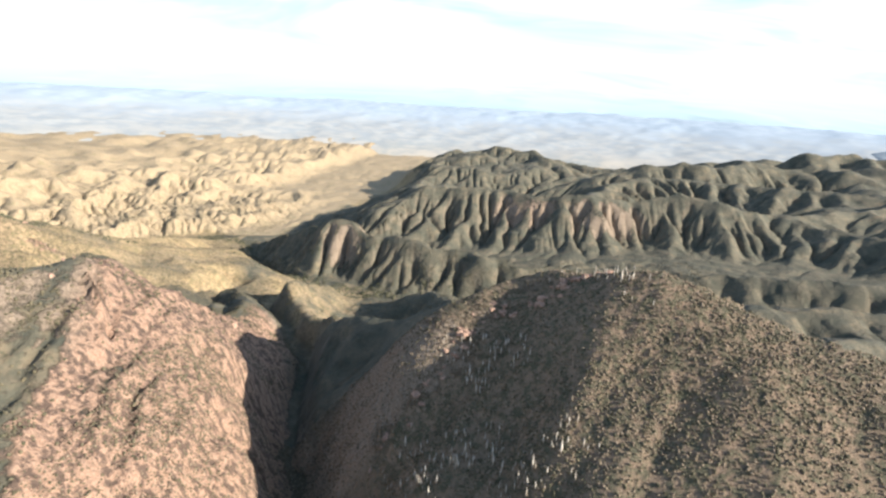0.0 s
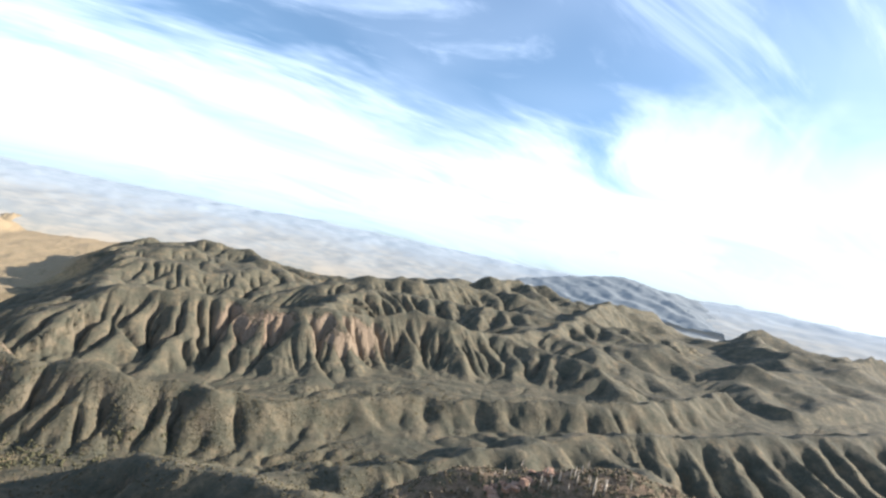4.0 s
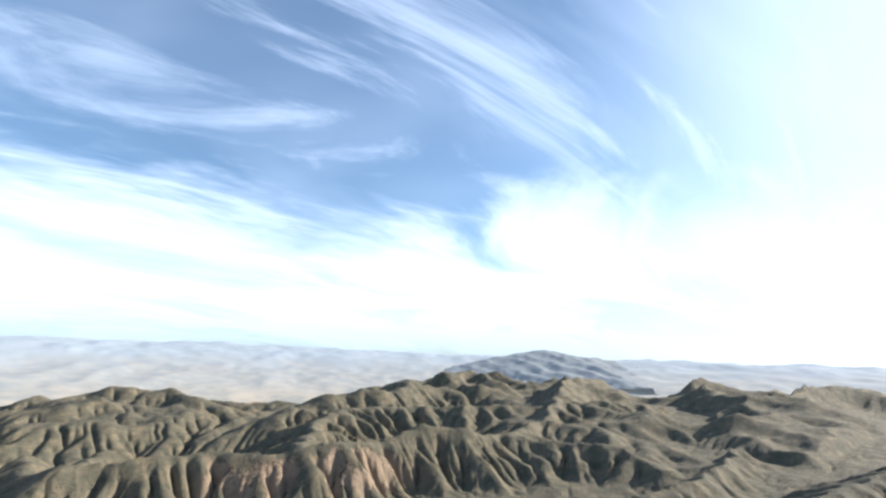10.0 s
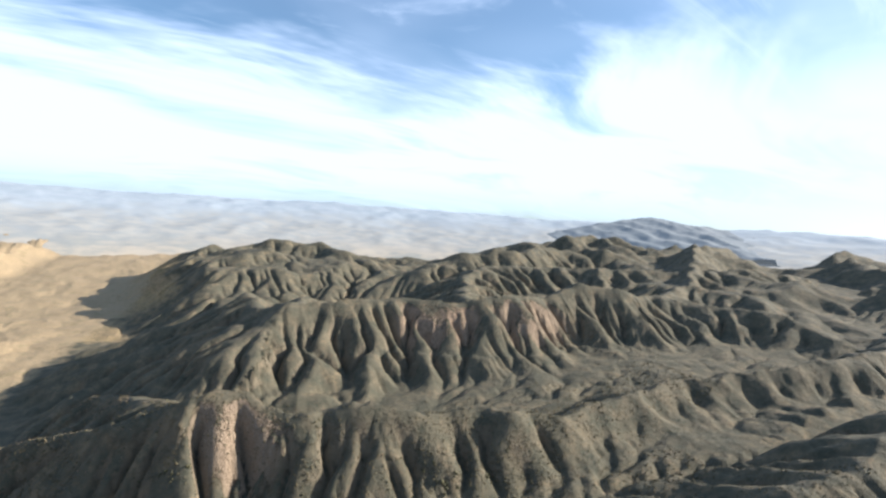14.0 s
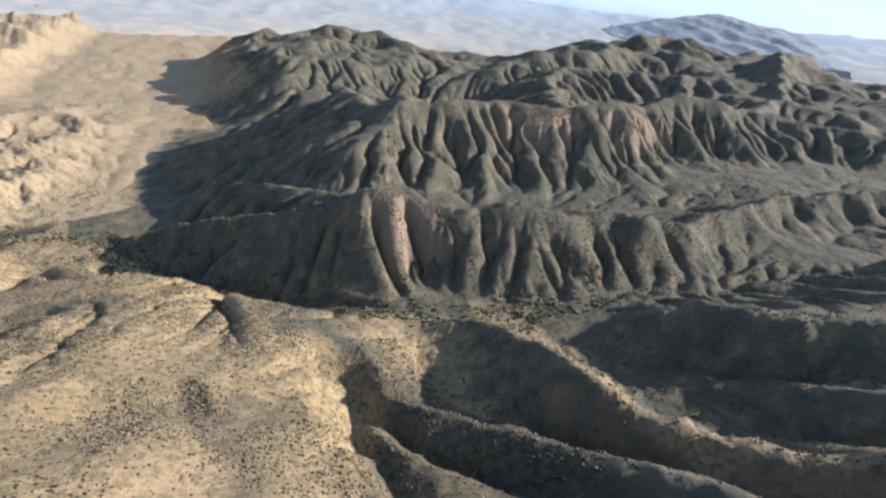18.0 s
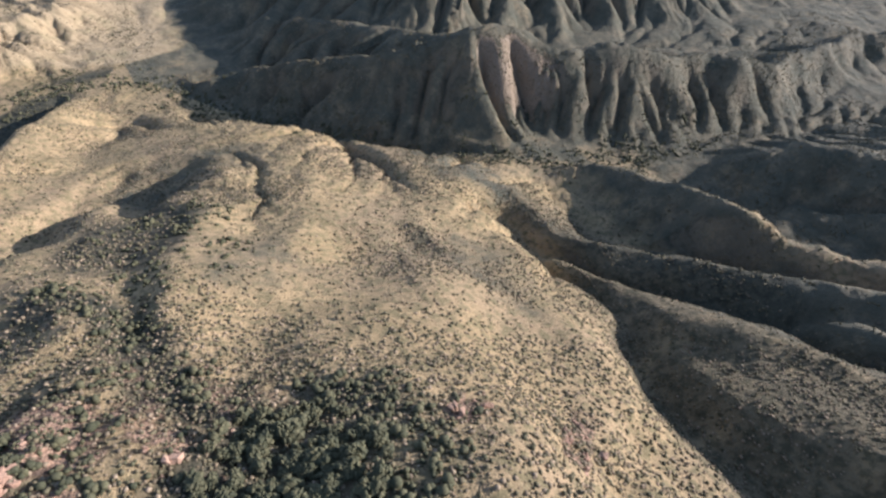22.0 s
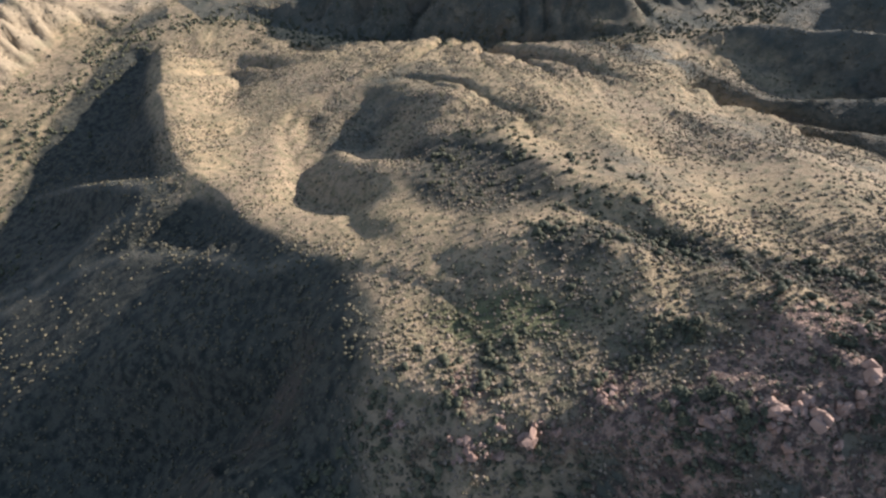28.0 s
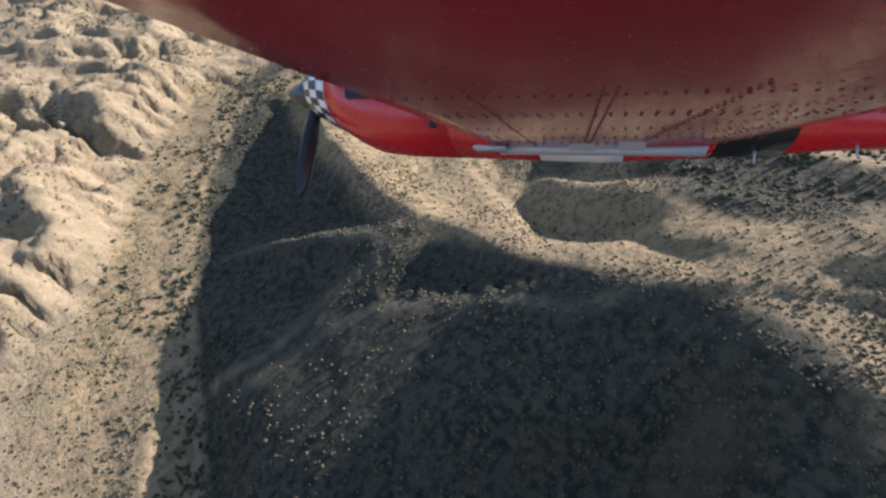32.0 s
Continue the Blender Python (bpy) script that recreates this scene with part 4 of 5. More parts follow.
def places(seed, n, xa, xb, ya, yb, keep):
    """Random places in a stretch of the plan, thinned by a density from 0 to 1."""
    rng = np.random.RandomState(seed)
    x, y = rng.uniform(xa, xb, n), rng.uniform(ya, yb, n)
    k = rng.rand(n) < keep(x, y)
    return x[k], y[k]


def clumped(x, y, size, low, high):
    return step(low, high, grain.layers(x, y, size, 3))


def on_massif(x, y):
    d = along(x, y, MASSIF)[0]
    bands = clumped(x, y, 75, -0.15, 0.45)
    top = step(110, 40, d)
    return np.clip(0.16 + 0.75 * bands + 0.6 * top, 0, 1) * step(0, 25, along(x, y, RIVER)[0]) * (1 - beyond(x, y)) * (1 - 0.3 * west_face(x, y))


x, y = places(1, 118000, -770, -240, 470, 1130, on_massif)
half = len(x) // 2
scatter("shrubs", "dark green shrubs dotted over the dry grassy slope", "shrubs", x[:half], y[:half], 0.75, 0.75, LEAF, 2, shape=GEM)
x, y = x[half:], y[half:]
open_side = west_face(x, y) < 0.5
scatter("dry_shrubs", "straw-coloured dry shrubs among the grass", "shrubs", x[open_side], y[open_side], 0.66, 0.7, DRY, 3, shape=GEM)
x, y = places(23, 34000, -690, -425, 500, 720, lambda x, y: step(75, 35, along(x, y, MASSIF)[0]) * (0.35 + 0.65 * clumped(x, y, 16, -0.3, 0.2)) * (1 - west_face(x, y)))
half = len(x) // 2
scatter("dry_shrubs", "straw-coloured tufts between the summit rocks", "shrubs", x[:half], y[:half], 0.42, 0.8, DRY, 24, shape=GEM)
scatter("shrubs", "olive tufts and low shrubs between the summit rocks", "shrubs", x[half:], y[half:], 0.48, 0.9, LEAF, 25, shape=GEM)
x, y = places(4, 130000, -150, 330, 40, 300, lambda x, y: step(230, 120, along(x, y, NEAR)[0]) * (0.45 + 0.5 * clumped(x, y, 50, -0.3, 0.3)))
half = len(x) // 2
scatter("shrubs", "dark brush covering the stony ridge", "shrubs", x[:half], y[:half], 0.5, 1.0, LEAF, 5, shape=GEM)
scatter("dry_shrubs", "brown dry brush covering the stony ridge", "shrubs", x[half:], y[half:], 0.5, 1.0, DRY, 6, shape=GEM)
x, y = places(21, 26000, -420, -120, 60, 470, lambda x, y: np.clip(0.2 + 0.8 * clumped(x, y, 45, -0.1, 0.4), 0, 1) * step(-420, -330, x))
scatter("shrubs", "olive shrubs scattered over the steep grassy mountainside", "shrubs", x, y, 0.8, 0.8, LEAF, 22, shape=GEM)
# upright bare stems on the shaded flank of the near ridge
x, y = places(7, 5200, -60, 110, 60, 270, lambda x, y: clumped(x, y, 45, -0.1, 0.35) * step(55, 25, along(x, y, [(-15, 120, 0), (10, 175, 0), (50, 228, 0)])[0]))
STALK = material("dry_stalks", lambda nt, b: link(nt, blend(nt, ramp(nt, nt.nodes.new("ShaderNodeNewGeometry").outputs["Random Per Island"], 0.0, 1.0), (0.30, 0.255, 0.19), (0.52, 0.46, 0.36)), b.inputs["Base Color"]), 0.9)
scatter("agave_stalks", "tall pale flower stalks standing on the shaded ridge flank", "plants", x, y, 0.30, 8.0, STALK, 8, 0.1, shape=GEM)
x, y = places(9, 30000, -460, 420, 690, 1010, lambda x, y: np.clip(step(150, 30, along(x, y, FRONT)[0]) * (0.25 + 0.5 * clumped(x, y, 60, -0.2, 0.4)), 0, 1))
scatter("shrubs", "dark green brush on the steep ribbed ridge", "shrubs", x, y, 1.0, 0.7, LEAF, 10, shape=GEM)
x, y = places(11, 14000, -260, 220, 430, 740, lambda x, y: 0.25 + 0.5 * clumped(x, y, 60, -0.2, 0.4))
scatter("shrubs", "dark green brush in the shaded gorge and on its spurs", "shrubs", x, y, 0.9, 0.75, LEAF, 12, shape=GEM)


def by_stream(x, y):
    d = along(x, y, RIVER)[0]
    return 0.5 * step(18, 6, d) * (0.35 + clumped(x, y, 30, -0.3, 0.2)) + 0.3 * step(60, 25, d) * clumped(x, y, 40, 0, 0.4)


x, y = places(13, 60000, -860, 60, 690, 1190, by_stream)
scatter("stream_trees", "low green trees lining the dry stream bed", "trees", x, y, 0.85, 1.1, OAK, 14, lumps=3)
x, y = places(15, 60000, -960, -420, 760, 1400, lambda x, y: 0.7 * beyond(x, y, 12.0) * step(14, 30, along(x, y, RIVER)[0]) * (0.12 + 0.3 * step(1080, 1000, y) + 0.6 * clumped(x, y, 60, -0.1, 0.5)))
scatter("shrubs", "small shrubs dotted over the pale badlands", "shrubs", x, y, 0.9, 0.7, LEAF, 16, shape=GEM)


def in_hollow(x, y):
    """Where the oaks stand close: the hollow under the summit and the crease that runs down from it."""
    a = step(46, 22, np.hypot((x + 508) / 1.15, (y - 556) / 0.8))
    b = step(12, 5, along(x, y, [(-520, 590, 0), (-537, 622, 0), (-541, 660, 0), (-560, 684, 0)])[0])
    c = 0.3 * step(1.0, 0.6, np.hypot((x + 512) / 48, (y - 725) / 74))
    return np.clip(np.maximum(np.maximum(a, b), c) * (0.25 + 0.9 * clumped(x, y, 20, -0.25, 0.3)), 0, 1)


def crown_mesh(seed):
    """A low wide crown about two metres across: many small tufts of leaves with gaps between them."""
    rng = np.random.RandomState(seed)
    n = 46
    v, f = GEM
    around, up = rng.rand(n) * 6.283, rng.rand(n) ** 0.8
    out = np.sqrt(np.clip(1 - up ** 2, 0, 1)) * (0.55 + 0.45 * rng.rand(n))
    lean = 1 + 0.3 * np.cos(around * 2 + seed)
    mid = np.stack([np.cos(around) * out * lean, np.sin(around) * out, 0.35 + up * (0.75 + 0.25 * rng.rand(n))], -1)
    co = mid[:, None] + v[None] * (0.55 + 0.9 * rng.rand(n, len(v), 1)) * (0.16 + 0.2 * rng.rand(n, 1, 1)) * np.array([1.2, 1.2, 0.85])
    m = sheet("crown", co.reshape(-1, 3), (f[None] + (np.arange(n) * len(v))[:, None, None]).reshape(-1, 3), False)
    m.materials.append(OAK)
    return m


def trunk_mesh(seed):
    """Three tapered crooked stems out of one foot."""
    rng = random.Random(seed)
    verts, faces = [], []
    for k in range(3):
        turn, lean = k * 2.1 + rng.uniform(-0.4, 0.4), rng.uniform(0.25, 0.5)
        for h, r in ((-0.35, 0.10), (0.2, 0.075), (0.55, 0.05), (0.95, 0.025)):
            cx, cy = math.cos(turn) * lean * max(h, 0) + rng.uniform(-0.03, 0.03), math.sin(turn) * lean * max(h, 0)
            verts += [(cx + r * math.cos(a), cy + r * math.sin(a), h) for a in (0, 1.26, 2.51, 3.77, 5.03)]
        at = k * 20
        faces += [(at + 5 * q + a, at + 5 * q + (a + 1) % 5, at + 5 * q + 5 + (a + 1) % 5, at + 5 * q + 5 + a) for q in range(3) for a in range(5)]
    m = sheet("trunk", np.array(verts), np.array(faces))
    m.materials.append(BARK)
    return m


def bark_nodes(nt, b):
    co = nt.nodes.new("ShaderNodeTexCoord").outputs["Object"]
    n = noise_tex(nt, co, 9.0, 5, 0.65)
    link(nt, blend(nt, ramp(nt, n, 0.3, 0.7), (0.075, 0.058, 0.042), (0.17, 0.14, 0.11)), b.inputs["Base Color"])
    bump(nt, b, n, 0.6, 0.05)


BARK = material("oak_bark", bark_nodes, 0.95)
CROWNS, TRUNKS = [crown_mesh(k) for k in range(10)], [trunk_mesh(k) for k in range(4)]


def oak(x, y, size, label, group, rng):
    z = float(floor_at(np.array([x]), np.array([y]))[0])
    root = tagged(new("scrub_oak"), label, "tree", group)
    root.matrix_world = pose(x, y, z, 0, 0, rng.uniform(0, 360)) @ Matrix.Diagonal((size, size * rng.uniform(0.8, 1.2), size * rng.uniform(0.8, 1.25), 1))
    for name, meshes in (("trunk", TRUNKS), ("crown", CROWNS)):
        piece = new(name, meshes[rng.randrange(len(meshes))])
        piece.parent = root
    return root


def oak_wood():
    rng = random.Random(17)
    x, y = places(17, 8000, -590, -440, 505, 810, in_hollow)
    pick = sorted(range(len(x)), key=lambda k: math.hypot(x[k] + 515, y[k] - 560))
    for k in pick[:190]:
        oak(x[k], y[k], rng.uniform(1.1, 2.6), "low dark green scrub oak in the hollow below the summit", "oaks below the summit", rng)
    rest = np.array(pick[190:])
    scatter("oaks", "dense dark green scrub oaks in the hollow below the summit", "trees", x[rest], y[rest], 0.85, 1.1, OAK, 18, lumps=3)
    x, y = places(19, 3000, -690, -540, 560, 690, lambda x, y: 0.8 * step(60, 25, along(x, y, MASSIF)[0]) * clumped(x, y, 25, -0.1, 0.3))
    pick = sorted(range(len(x)), key=lambda k: math.hypot(x[k] + 592, y[k] - 605))
    for k in pick[:100]:
        oak(x[k], y[k], rng.uniform(0.8, 1.9), "dark green scrub oak growing between the summit rocks", "oaks among the summit rocks", rng)
    rest = np.array(pick[100:])
    scatter("oaks", "dark green scrub oaks between the summit rocks", "trees", x[rest], y[rest], 0.75, 1.1, OAK, 20, lumps=3)


oak_wood()


# ---------------- boulders ----------------
def stone_nodes(nt, b):
    rnd = nt.nodes.new("ShaderNodeObjectInfo").outputs["Random"]
    co = nt.nodes.new("ShaderNodeTexCoord").outputs["Object"]
    n, fine = noise_tex(nt, co, 0.7, 6, 0.65), noise_tex(nt, co, 3.0, 5, 0.7)
    col = blend(nt, ramp(nt, n, 0.35, 0.65), (0.20, 0.125, 0.085), (0.35, 0.222, 0.150))
    col = blend(nt, maths(nt, "MULTIPLY", rnd, 0.5), col, (0.43, 0.295, 0.205))
    col = blend(nt, ramp(nt, fine, 0.55, 0.75, 0.0, 0.6), col, (0.15, 0.11, 0.08))
    link(nt, col, b.inputs["Base Color"])
    bump(nt, b, maths(nt, "ADD", n, maths(nt, "MULTIPLY", fine, 0.4)), 0.9, 0.6)


STONE = material("pink_stone", stone_nodes, 0.9)


def boulder_mesh(seed):
    """A jointed outcrop about two metres across: angular blocks leaning on one another."""
    rng = random.Random(seed)
    whole = bmesh.new()
    for k in range(rng.randint(3, 5)):
        bm = bmesh.new()
        turn = Matrix.Rotation(rng.uniform(0, 3), 3, "Z") @ Matrix.Rotation(rng.uniform(-0.35, 0.35), 3, "X")
        a, b, c = rng.uniform(0.35, 0.7), rng.uniform(0.3, 0.5), rng.uniform(0.45, 0.95)
        spot = Vector((rng.uniform(-0.55, 0.55), rng.uniform(-0.55, 0.55), c * 0.55 - 0.35))
        for q in range(26):
            v = Vector((rng.uniform(-1, 1), rng.uniform(-1, 1), rng.uniform(-1, 1)))
            v = v / max(abs(v.x), abs(v.y), abs(v.z)) * rng.uniform(0.8, 1.0)
            bm.verts.new(spot + turn @ Vector((v.x * a, v.y * b, v.z * c)))
        bmesh.ops.convex_hull(bm, input=bm.verts[:])
        bmesh.ops.delete(bm, geom=[v for v in bm.verts if not v.link_faces], context="VERTS")
        piece = bpy.data.meshes.new("block")
        bm.to_mesh(piece)
        bm.free()
        whole.from_mesh(piece)
        bpy.data.meshes.remove(piece)
    m = bpy.data.meshes.new("boulder")
    whole.to_mesh(m)
    whole.free()
    m.materials.append(STONE)
    return m


STONES = [boulder_mesh(k) for k in range(9)]


def boulder(x, y, size, tall, label, group, rng):
    z = float(floor_at(np.array([x]), np.array([y]))[0])
    ob = new("boulder", STONES[rng.randrange(9)])
    ob.matrix_world = pose(x, y, z - size * 0.16, rng.uniform(-12, 12), rng.uniform(-12, 12), rng.uniform(0, 360)) @ Matrix.Diagonal((size, size * rng.uniform(0.7, 1.1), size * tall, 1))
    return tagged(ob, label, "boulder", group)


def boulders():
    rng = random.Random(31)
    knots = [(-569, 584, 7), (-579, 580, 6), (-583, 592, 5), (-591, 598, 5), (-596, 606, 4), (-603, 612, 4), (-609, 622, 5), (-610, 636, 4), (-627, 645, 5), (-634, 652, 5), (-644, 656, 5), (-652, 678, 5), (-563, 597, 4),
             (-570, 567, 7), (-578, 569, 7), (-534, 578, 6), (-466, 549, 9), (-440, 530, 8), (-600, 590, 9)]
    for k in range(200):
        kx, ky, kr = knots[min(int(rng.random() ** 1.3 * len(knots)), len(knots) - 1)]
        x, y = kx + rng.gauss(0, kr * 0.62), ky + rng.gauss(0, kr * 0.55)
        size = 0.8 + 2.5 * rng.random() ** 2.2
        boulder(x, y, size, rng.uniform(0.6, 1.3), "weathered pink stone block on the rocky summit", "boulders on the summit", rng)
    for k in range(28):
        u = rng.random()
        x, y = -205 + 45 * u + rng.gauss(0, 14), 255 + 170 * u + rng.gauss(0, 14)
        boulder(x, y, 1.0 + 1.8 * rng.random() ** 2, rng.uniform(0.9, 1.5), "upright reddish rock pillar on the gorge cliff", "rock pillars on the cliff", rng)

    rib = [(-28, 216), (0, 240), (24, 262), (49, 262), (70, 262), (90, 258)]
    for k in range(70):
        u = rng.random() * (len(rib) - 1.001)
        i, f = int(u), u % 1
        x = rib[i][0] * (1 - f) + rib[i + 1][0] * f + rng.gauss(0, 3) + 2
        y = rib[i][1] * (1 - f) + rib[i + 1][1] * f + rng.gauss(0, 3) - 5
        boulder(x, y, 1.2 + 2.8 * rng.random() ** 2, rng.uniform(0.4, 0.8), "tilted pale brown rock slab on the ridge crest", "rock slabs on the near ridge", rng)


boulders()


# ---------------- the aircraft ----------------
# Built on its own axes: x aft, y up, z outboard to the left; the eye hangs under the left wing.
def paint_nodes(colour, rough, wear=0.12):
    def build(nt, b):
        co = nt.nodes.new("ShaderNodeTexCoord").outputs["Object"]
        n, fine = noise_tex(nt, co, 3.0, 5, 0.6), noise_tex(nt, co, 22.0, 4, 0.6)
        col = blend(nt, ramp(nt, n, 0.35, 0.75, 0.0, wear), colour, tuple(v * 0.45 for v in colour))
        link(nt, col, b.inputs["Base Color"])
        link(nt, ramp(nt, fine, 0.3, 0.8, rough, rough + 0.14), b.inputs["Roughness"])
        b.inputs["Coat Weight"].default_value = 0.4
        b.inputs["Coat Roughness"].default_value = 0.06
        b.inputs["Specular IOR Level"].default_value = 0.5
        bump(nt, b, n, 0.05, 0.02)
    return build


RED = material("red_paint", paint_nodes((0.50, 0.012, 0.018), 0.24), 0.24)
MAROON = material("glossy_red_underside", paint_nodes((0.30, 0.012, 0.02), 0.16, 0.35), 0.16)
WHITE = material("white_paint", paint_nodes((0.78, 0.77, 0.74), 0.3), 0.3)
BLACK = material("black_paint", paint_nodes((0.012, 0.012, 0.014), 0.35), 0.35)
RIVET = material("dark_rivets", paint_nodes((0.10, 0.010, 0.014), 0.4), 0.4)
GLASS = material("dark_glass", paint_nodes((0.015, 0.018, 0.02), 0.08), 0.08)
METAL = material("brushed_metal", paint_nodes((0.42, 0.42, 0.42), 0.35), 0.35)


def part(name, bm, mat, parent, label="", smooth=True):
    m = bpy.data.meshes.new(name)
    bmesh.ops.recalc_face_normals(bm, faces=bm.faces)
    bm.to_mesh(m)
    bm.free()
    m.materials.append(mat)
    for p in m.polygons:
        p.use_smooth = smooth
    ob = new(name, m)
    ob.parent = parent
    return tagged(ob, label) if label else ob


def loft(sections, closed=True, caps=True):
    """A skin over rings of places."""
    bm = bmesh.new()
    rings = [[bm.verts.new(p) for p in ring] for ring in sections]
    n = len(rings[0])
    for a, b in zip(rings, rings[1:]):
        for k in range(n if closed else n - 1):
            bm.faces.new((a[k], a[(k + 1) % n], b[(k + 1) % n], b[k]))
    if caps:
        bm.faces.new(rings[0])
        bm.faces.new(rings[-1])
    return bm


def body_ring(x, low, high, half, n=28, square=2.6):
    """A rounded upright ring of the body at x, between two heights, half as wide as told."""
    ring = []
    mid, tall = (low + high) / 2, (high - low) / 2
    for k in range(n):
        a = 2 * math.pi * k / n
        c, s_ = math.cos(a), math.sin(a)
        ring.append((x, mid + tall * math.copysign(abs(s_) ** (2 / square), s_), half * math.copysign(abs(c) ** (2 / square), c)))
    return ring


def box(bm, lo, hi):
    made = bmesh.ops.create_cube(bm, size=1.0)["verts"]
    for v in made:
        for k in range(3):
            v.co[k] = lo[k] + (v.co[k] + 0.5) * (hi[k] - lo[k])
    return made


def aircraft():
    root = tagged(new("light_aircraft"), "glossy red low-wing aircraft with checkered nose, banked in flight", "aircraft")
    keel = -3.72                                    # the middle of the body, across from the eye
    #        x      low    high   half
    BODY = [(-2.38, 1.50, 1.98, 0.30), (-2.30, 1.45, 2.04, 0.37), (-2.16, 1.39, 2.08, 0.42), (-1.98, 1.29, 2.10, 0.45), (-1.80, 1.215, 2.11, 0.47), (-1.55, 1.185, 2.12, 0.48), (-1.1, 1.180, 2.14, 0.49), (-0.6, 1.165, 2.16, 0.49),
            (0.0, 1.15, 2.18, 0.47), (0.7, 1.19, 2.12, 0.42), (1.4, 1.235, 2.02, 0.34), (2.1, 1.27, 1.92, 0.25), (2.8, 1.31, 1.84, 0.16), (3.25, 1.40, 1.80, 0.09)]
    shift = lambda ring: [(x, y, z + keel) for x, y, z in ring]

    def span(a, b, grow=0.0):
        """Rings of the body from a to b along it."""
        xs = [r[0] for r in BODY]
        stops = sorted({a, b, *[x for x in xs if a < x < b]})
        out = []
        for x in stops:
            vals = [np.interp(x, xs, [r[k] for r in BODY]) for k in (1, 2, 3)]
            out.append(shift(body_ring(x, vals[0] - grow, vals[1] + grow, vals[2] + grow)))
        return out

    part("cowling", loft(span(-2.12, -1.10)), RED, root, "glossy red engine cowling")
    nose = part("nose_ring", loft(span(-2.38, -2.12)), WHITE, root, "white nose band with black checks")
    # the checks of the nose band, row by row round its left and lower side
    for i in range(3):
        for j in range(14):
            if (i + j) % 2:
                continue
            bm = bmesh.new()
            grid = []
            for u in range(3):
                x = -2.372 + (i + u / 2) * 0.083
                vals = [np.interp(x, [r[0] for r in BODY], [r[k] for r in BODY]) for k in (1, 2, 3)]
                ring = shift(body_ring(x, vals[0] - 0.004, vals[1] + 0.004, vals[2] + 0.004, n=112))
                grid.append([bm.verts.new(ring[(-28 + 4 * j + v) % 112]) for v in range(5)])
            for a, b in zip(grid, grid[1:]):
                for v in range(4):
                    bm.faces.new((a[v], a[v + 1], b[v + 1], b[v]))
            part("check", bm, BLACK, nose)
    part("forward_body", loft(span(-1.095, -0.45)), RED, root)
    part("white_band", loft(span(-0.447, 0.15)), WHITE, root, "white band round the belly")
    part("belly", loft(span(0.153, 0.72)), RED, root)
    part("black_band", loft(span(0.723, 1.17)), BLACK, root, "black band round the rear body")
    part("rear_body", loft(span(1.173, 3.25)), RED, root)
    # tail skid and the small masts under the body
    bm = bmesh.new()
    bmesh.ops.create_cone(bm, cap_ends=True, segments=12, radius1=0.07, radius2=0.015, depth=0.13, matrix=Matrix.Translation((2.68, 1.25, keel)) @ Matrix.Rotation(radians(90), 4, "X"))
    part("tail_skid", bm, RED, root)
    for x, low in ((0.98, 1.12), (1.56, 1.17), (2.02, 1.2)):
        bm = bmesh.new()
        bmesh.ops.create_cone(bm, cap_ends=True, segments=8, radius1=0.012, radius2=0.006, depth=0.12, matrix=Matrix.Translation((x, low + 0.06, keel)) @ Matrix.Rotation(radians(90), 4, "X"))
        part("mast", bm, METAL, root)
    # side window, cooling slot and step
    bm = loft([[(-1.90, 1.55, keel + 0.472), (-1.52, 1.46, keel + 0.488), (-1.58, 1.44, keel + 0.488), (-1.88, 1.45, keel + 0.472)], [(-1.90, 1.55, keel + 0.44), (-1.52, 1.46, keel + 0.45), (-1.58, 1.44, keel + 0.45), (-1.88, 1.45, keel + 0.44)]])
    part("side_window", bm, GLASS, root, "dark wedge-shaped opening in the cowling", smooth=False)
    bm = bmesh.new()
    box(bm, (-1.18, 1.215, keel + 0.452), (-1.13, 1.33, keel + 0.49))
    part("cooling_slot", bm, BLACK, root, smooth=False)
    bm = bmesh.new()
    box(bm, (-0.70, 1.04, keel + 0.52), (-0.64, 1.26, keel + 0.56))
    box(bm, (-0.82, 1.025, keel + 0.50), (-0.60, 1.045, keel + 0.60))
    bmesh.ops.bevel(bm, geom=bm.edges[:], offset=0.006, segments=2, affect="EDGES")
    part("step", bm, METAL, root, "pale metal boarding step")
    # propeller
    bm = bmesh.new()
    hub = (-2.42, 1.70, keel)
    rings = [[(hub[0] + dx, hub[1] + r * math.cos(a), hub[2] + r * math.sin(a)) for a in [2 * math.pi * k / 20 for k in range(20)]] for dx, r in ((0.06, 0.135), (-0.05, 0.13), (-0.14, 0.11), (-0.22, 0.075), (-0.28, 0.035), (-0.30, 0.006))]
    bm.free()
    part("spinner", loft(rings), BLACK, root, "black pointed propeller spinner")
    for k, turn in enumerate((176, 296, 56)):
        a = radians(turn)
        out, side = Vector((0, math.cos(a), math.sin(a))), Vector((0, -math.sin(a), math.cos(a)))
        rings = []
        for r, chord, thick, twist in ((0.10, 0.07, 0.045, 55), (0.22, 0.12, 0.035, 45), (0.45, 0.155, 0.026, 32), (0.70, 0.15, 0.018, 24), (0.88, 0.11, 0.012, 20), (0.94, 0.05, 0.008, 18)):
            t = radians(twist)
            along_, across = side * math.cos(t) + Vector((1, 0, 0)) * math.sin(t), Vector((1, 0, 0)) * math.cos(t) - side * math.sin(t)
            rings.append([tuple(Vector(hub) + out * r + along_ * (chord / 2) * math.cos(q) + across * thick * math.sin(q)) for q in [2 * math.pi * n / 12 for n in range(12)]])
        part("propeller_blade", loft(rings), BLACK, root)
    # left wing: a thick tapered slab, its underside rising outwards from the root over the eye
    under = lambda z: 0.27 + 0.245 * -z
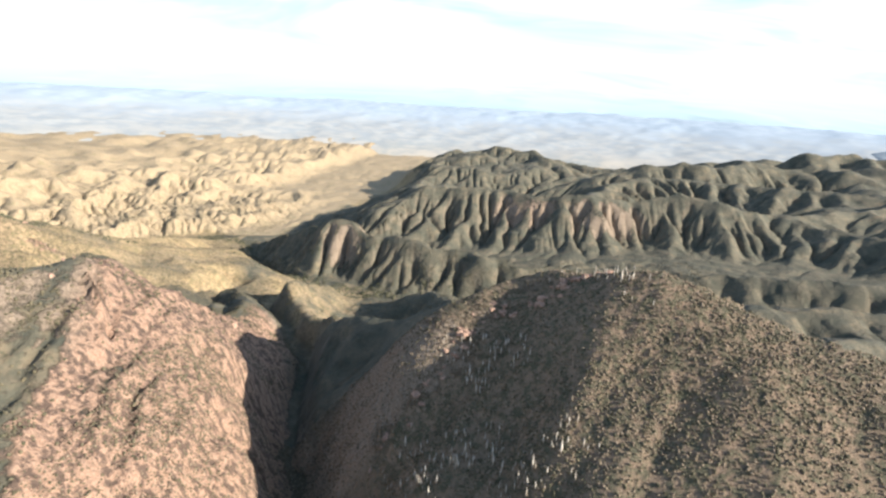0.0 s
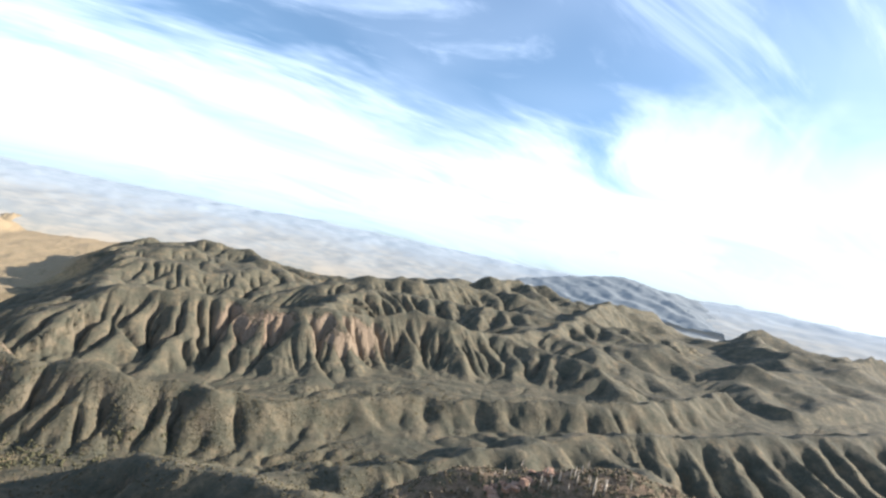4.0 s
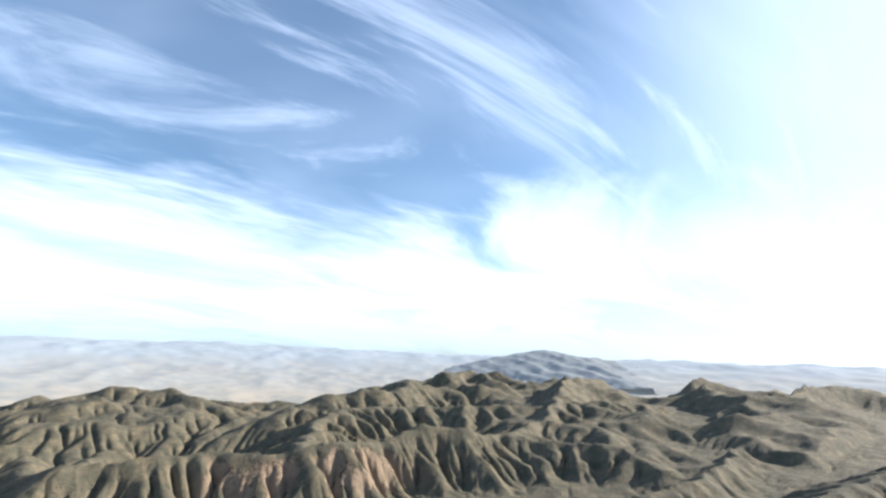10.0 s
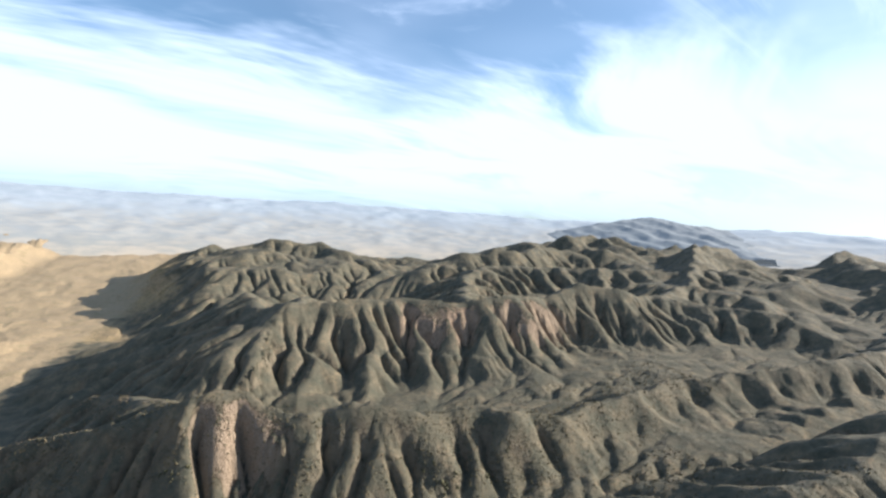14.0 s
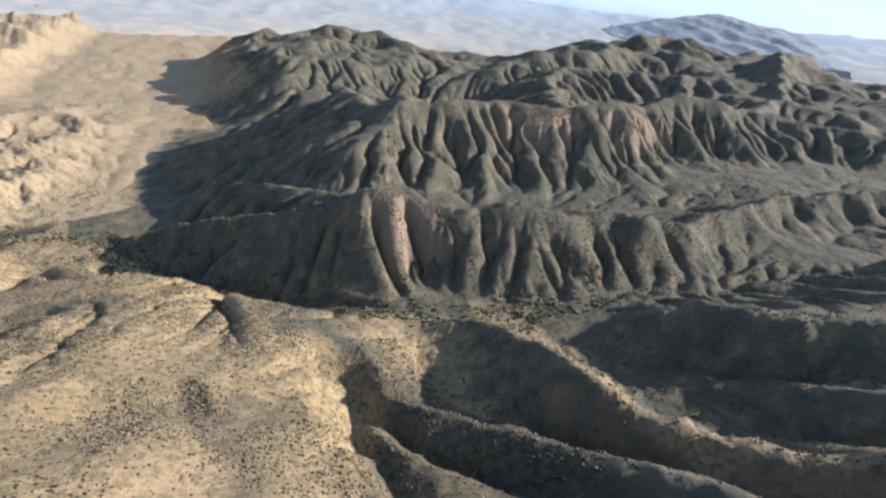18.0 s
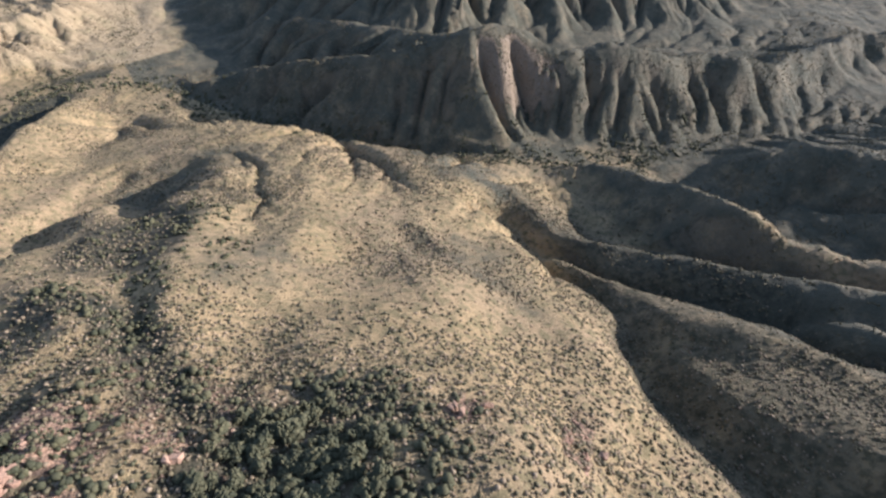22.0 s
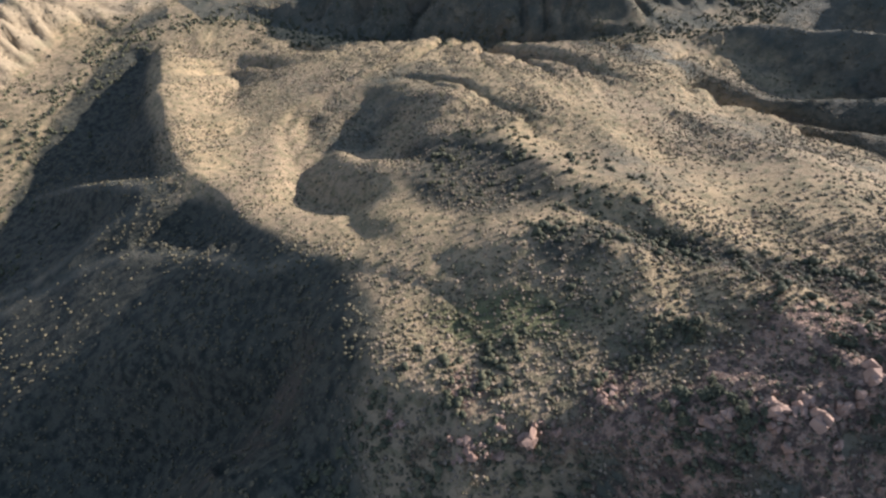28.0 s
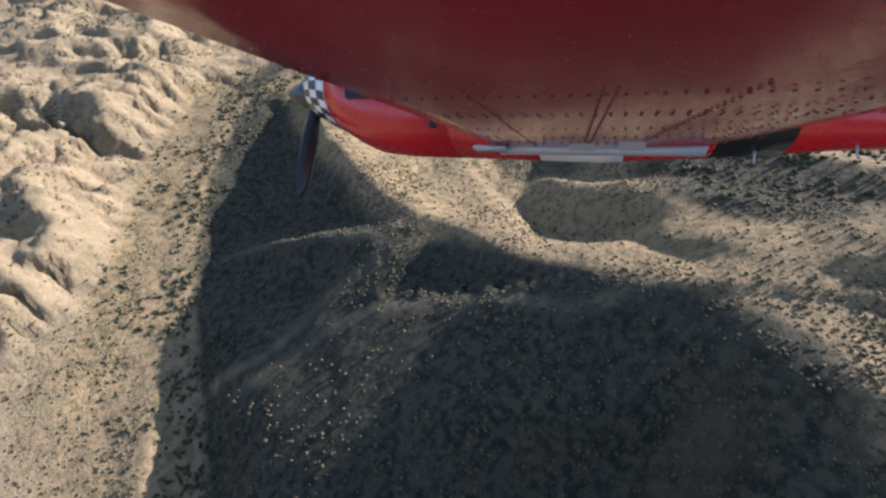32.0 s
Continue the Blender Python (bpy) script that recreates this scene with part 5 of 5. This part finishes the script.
    lead, trail = lambda z: -0.715 - 0.045 * (z + 3.2), lambda z: 0.70 + 0.20 * (z + 3.25)
    stations = [-3.30, -2.7, -2.1, -1.5, -0.9, -0.3, 0.3, 0.75, 0.82]
    rings = []
    for z in stations:
        l, t, u = lead(z), trail(z), under(z)
        tip = 0.35 if z > 0.8 else 1.0
        prof = [(0.0, 0.06), (0.03, 0.015), (0.10, 0.002), (0.3, 0.0), (0.6, 0.004), (0.9, 0.02), (1.0, 0.045), (1.0, 0.055), (0.7, 0.13), (0.35, 0.17), (0.1, 0.13), (0.02, 0.09)]
        rings.append([(l + f * (t - l), u + 0.06 + (h - 0.06) * tip, z) for f, h in prof])
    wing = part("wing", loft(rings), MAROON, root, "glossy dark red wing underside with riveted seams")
    # the rivet rows, runs of small domes
    spots = [(x, z) for z in (-2.9, -2.6, -2.55, -2.2, -1.8, -1.75, -1.4) for x in np.arange(lead(z) + 0.1, trail(z) - 0.1, 0.05)]
    spots += [(lead(z) + f * (trail(z) - lead(z)), z) for f in (0.22, 0.42, 0.44, 0.62, 0.8) for z in np.arange(-3.1, -1.3, 0.06)]
    dome, sides = BALL
    mid = np.array([(x, under(z) + 0.001, z) for x, z in spots])
    cloud = mid[:, None, :] + dome[None] * np.array([0.0075, 0.003, 0.0075])
    me = sheet("rivets", cloud.reshape(-1, 3), (sides[None] + (np.arange(len(mid)) * len(dome))[:, None, None]).reshape(-1, 3))
    me.materials.append(RIVET)
    rivets = new("rivets", me)
    rivets.parent = wing
    tagged(rivets, "rows of small dark rivets", kind="stuff")
    # pale fairing strip where the wing meets the body, and the two inspection plates
    bm = loft([[(x, under(-3.22) - 0.012 + 0.02 * abs(x), -3.22 + 0.05), (x, under(-3.22) - 0.03, -3.22 - 0.06), (x, under(-3.22) + 0.02, -3.22 - 0.10)] for x in (-0.66, -0.3, 0.0, 0.3, 0.6)])
    part("wing_fairing", bm, METAL, root, "pale metal fairing at the wing root")
    for x, z in ((-0.12, -2.95), (0.16, -2.9)):
        bm = bmesh.new()
        box(bm, (x - 0.07, under(z) - 0.012, z - 0.09), (x + 0.07, under(z) + 0.01, z + 0.09))
        part("inspection_plate", bm, METAL, root, smooth=False)
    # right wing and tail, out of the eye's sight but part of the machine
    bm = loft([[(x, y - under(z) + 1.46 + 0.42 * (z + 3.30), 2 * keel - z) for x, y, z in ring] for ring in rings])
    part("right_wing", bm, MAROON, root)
    bm = loft([[(2.55, 1.75, z), (3.2, 1.76, z), (3.2, 1.79, z), (2.75, 1.80, z)] for z in (keel - 1.15, keel - 0.05, keel + 0.05, keel + 1.15)])
    part("tailplane", bm, RED, root)
    bm = loft([[(2.5 + 0.35 * h, 1.75 + h, keel - 0.03), (3.3, 1.75 + h, keel - 0.015), (3.3, 1.75 + h, keel + 0.015), (2.5 + 0.35 * h, 1.75 + h, keel + 0.03)] for h in (0.0, 0.9)])
    part("fin", bm, RED, root)
    bm = bmesh.new()
    bmesh.ops.create_uvsphere(bm, u_segments=24, v_segments=14, radius=1.0, matrix=Matrix.Translation((0.1, 2.12, keel)) @ Matrix.Diagonal((0.85, 0.42, 0.34, 1)))
    part("canopy", bm, GLASS, root)
    return root


plane = aircraft()
# where it flies at the end of the shot, banked to the right
_, px_, py_, pz_, yaw_, pitch_, roll_ = ROWS[-1]
bank = Matrix(((0.9548, 0.0984, -0.2805), (-0.0645, 0.9897, 0.1275), (0.2902, -0.1037, 0.9513))).to_4x4()
plane.matrix_world = pose(px_, py_, pz_, 0, 0, yaw_) @ pose(0, 0, 0, 90 + pitch_) @ pose(0, 0, 0, 0, 0, roll_) @ bank
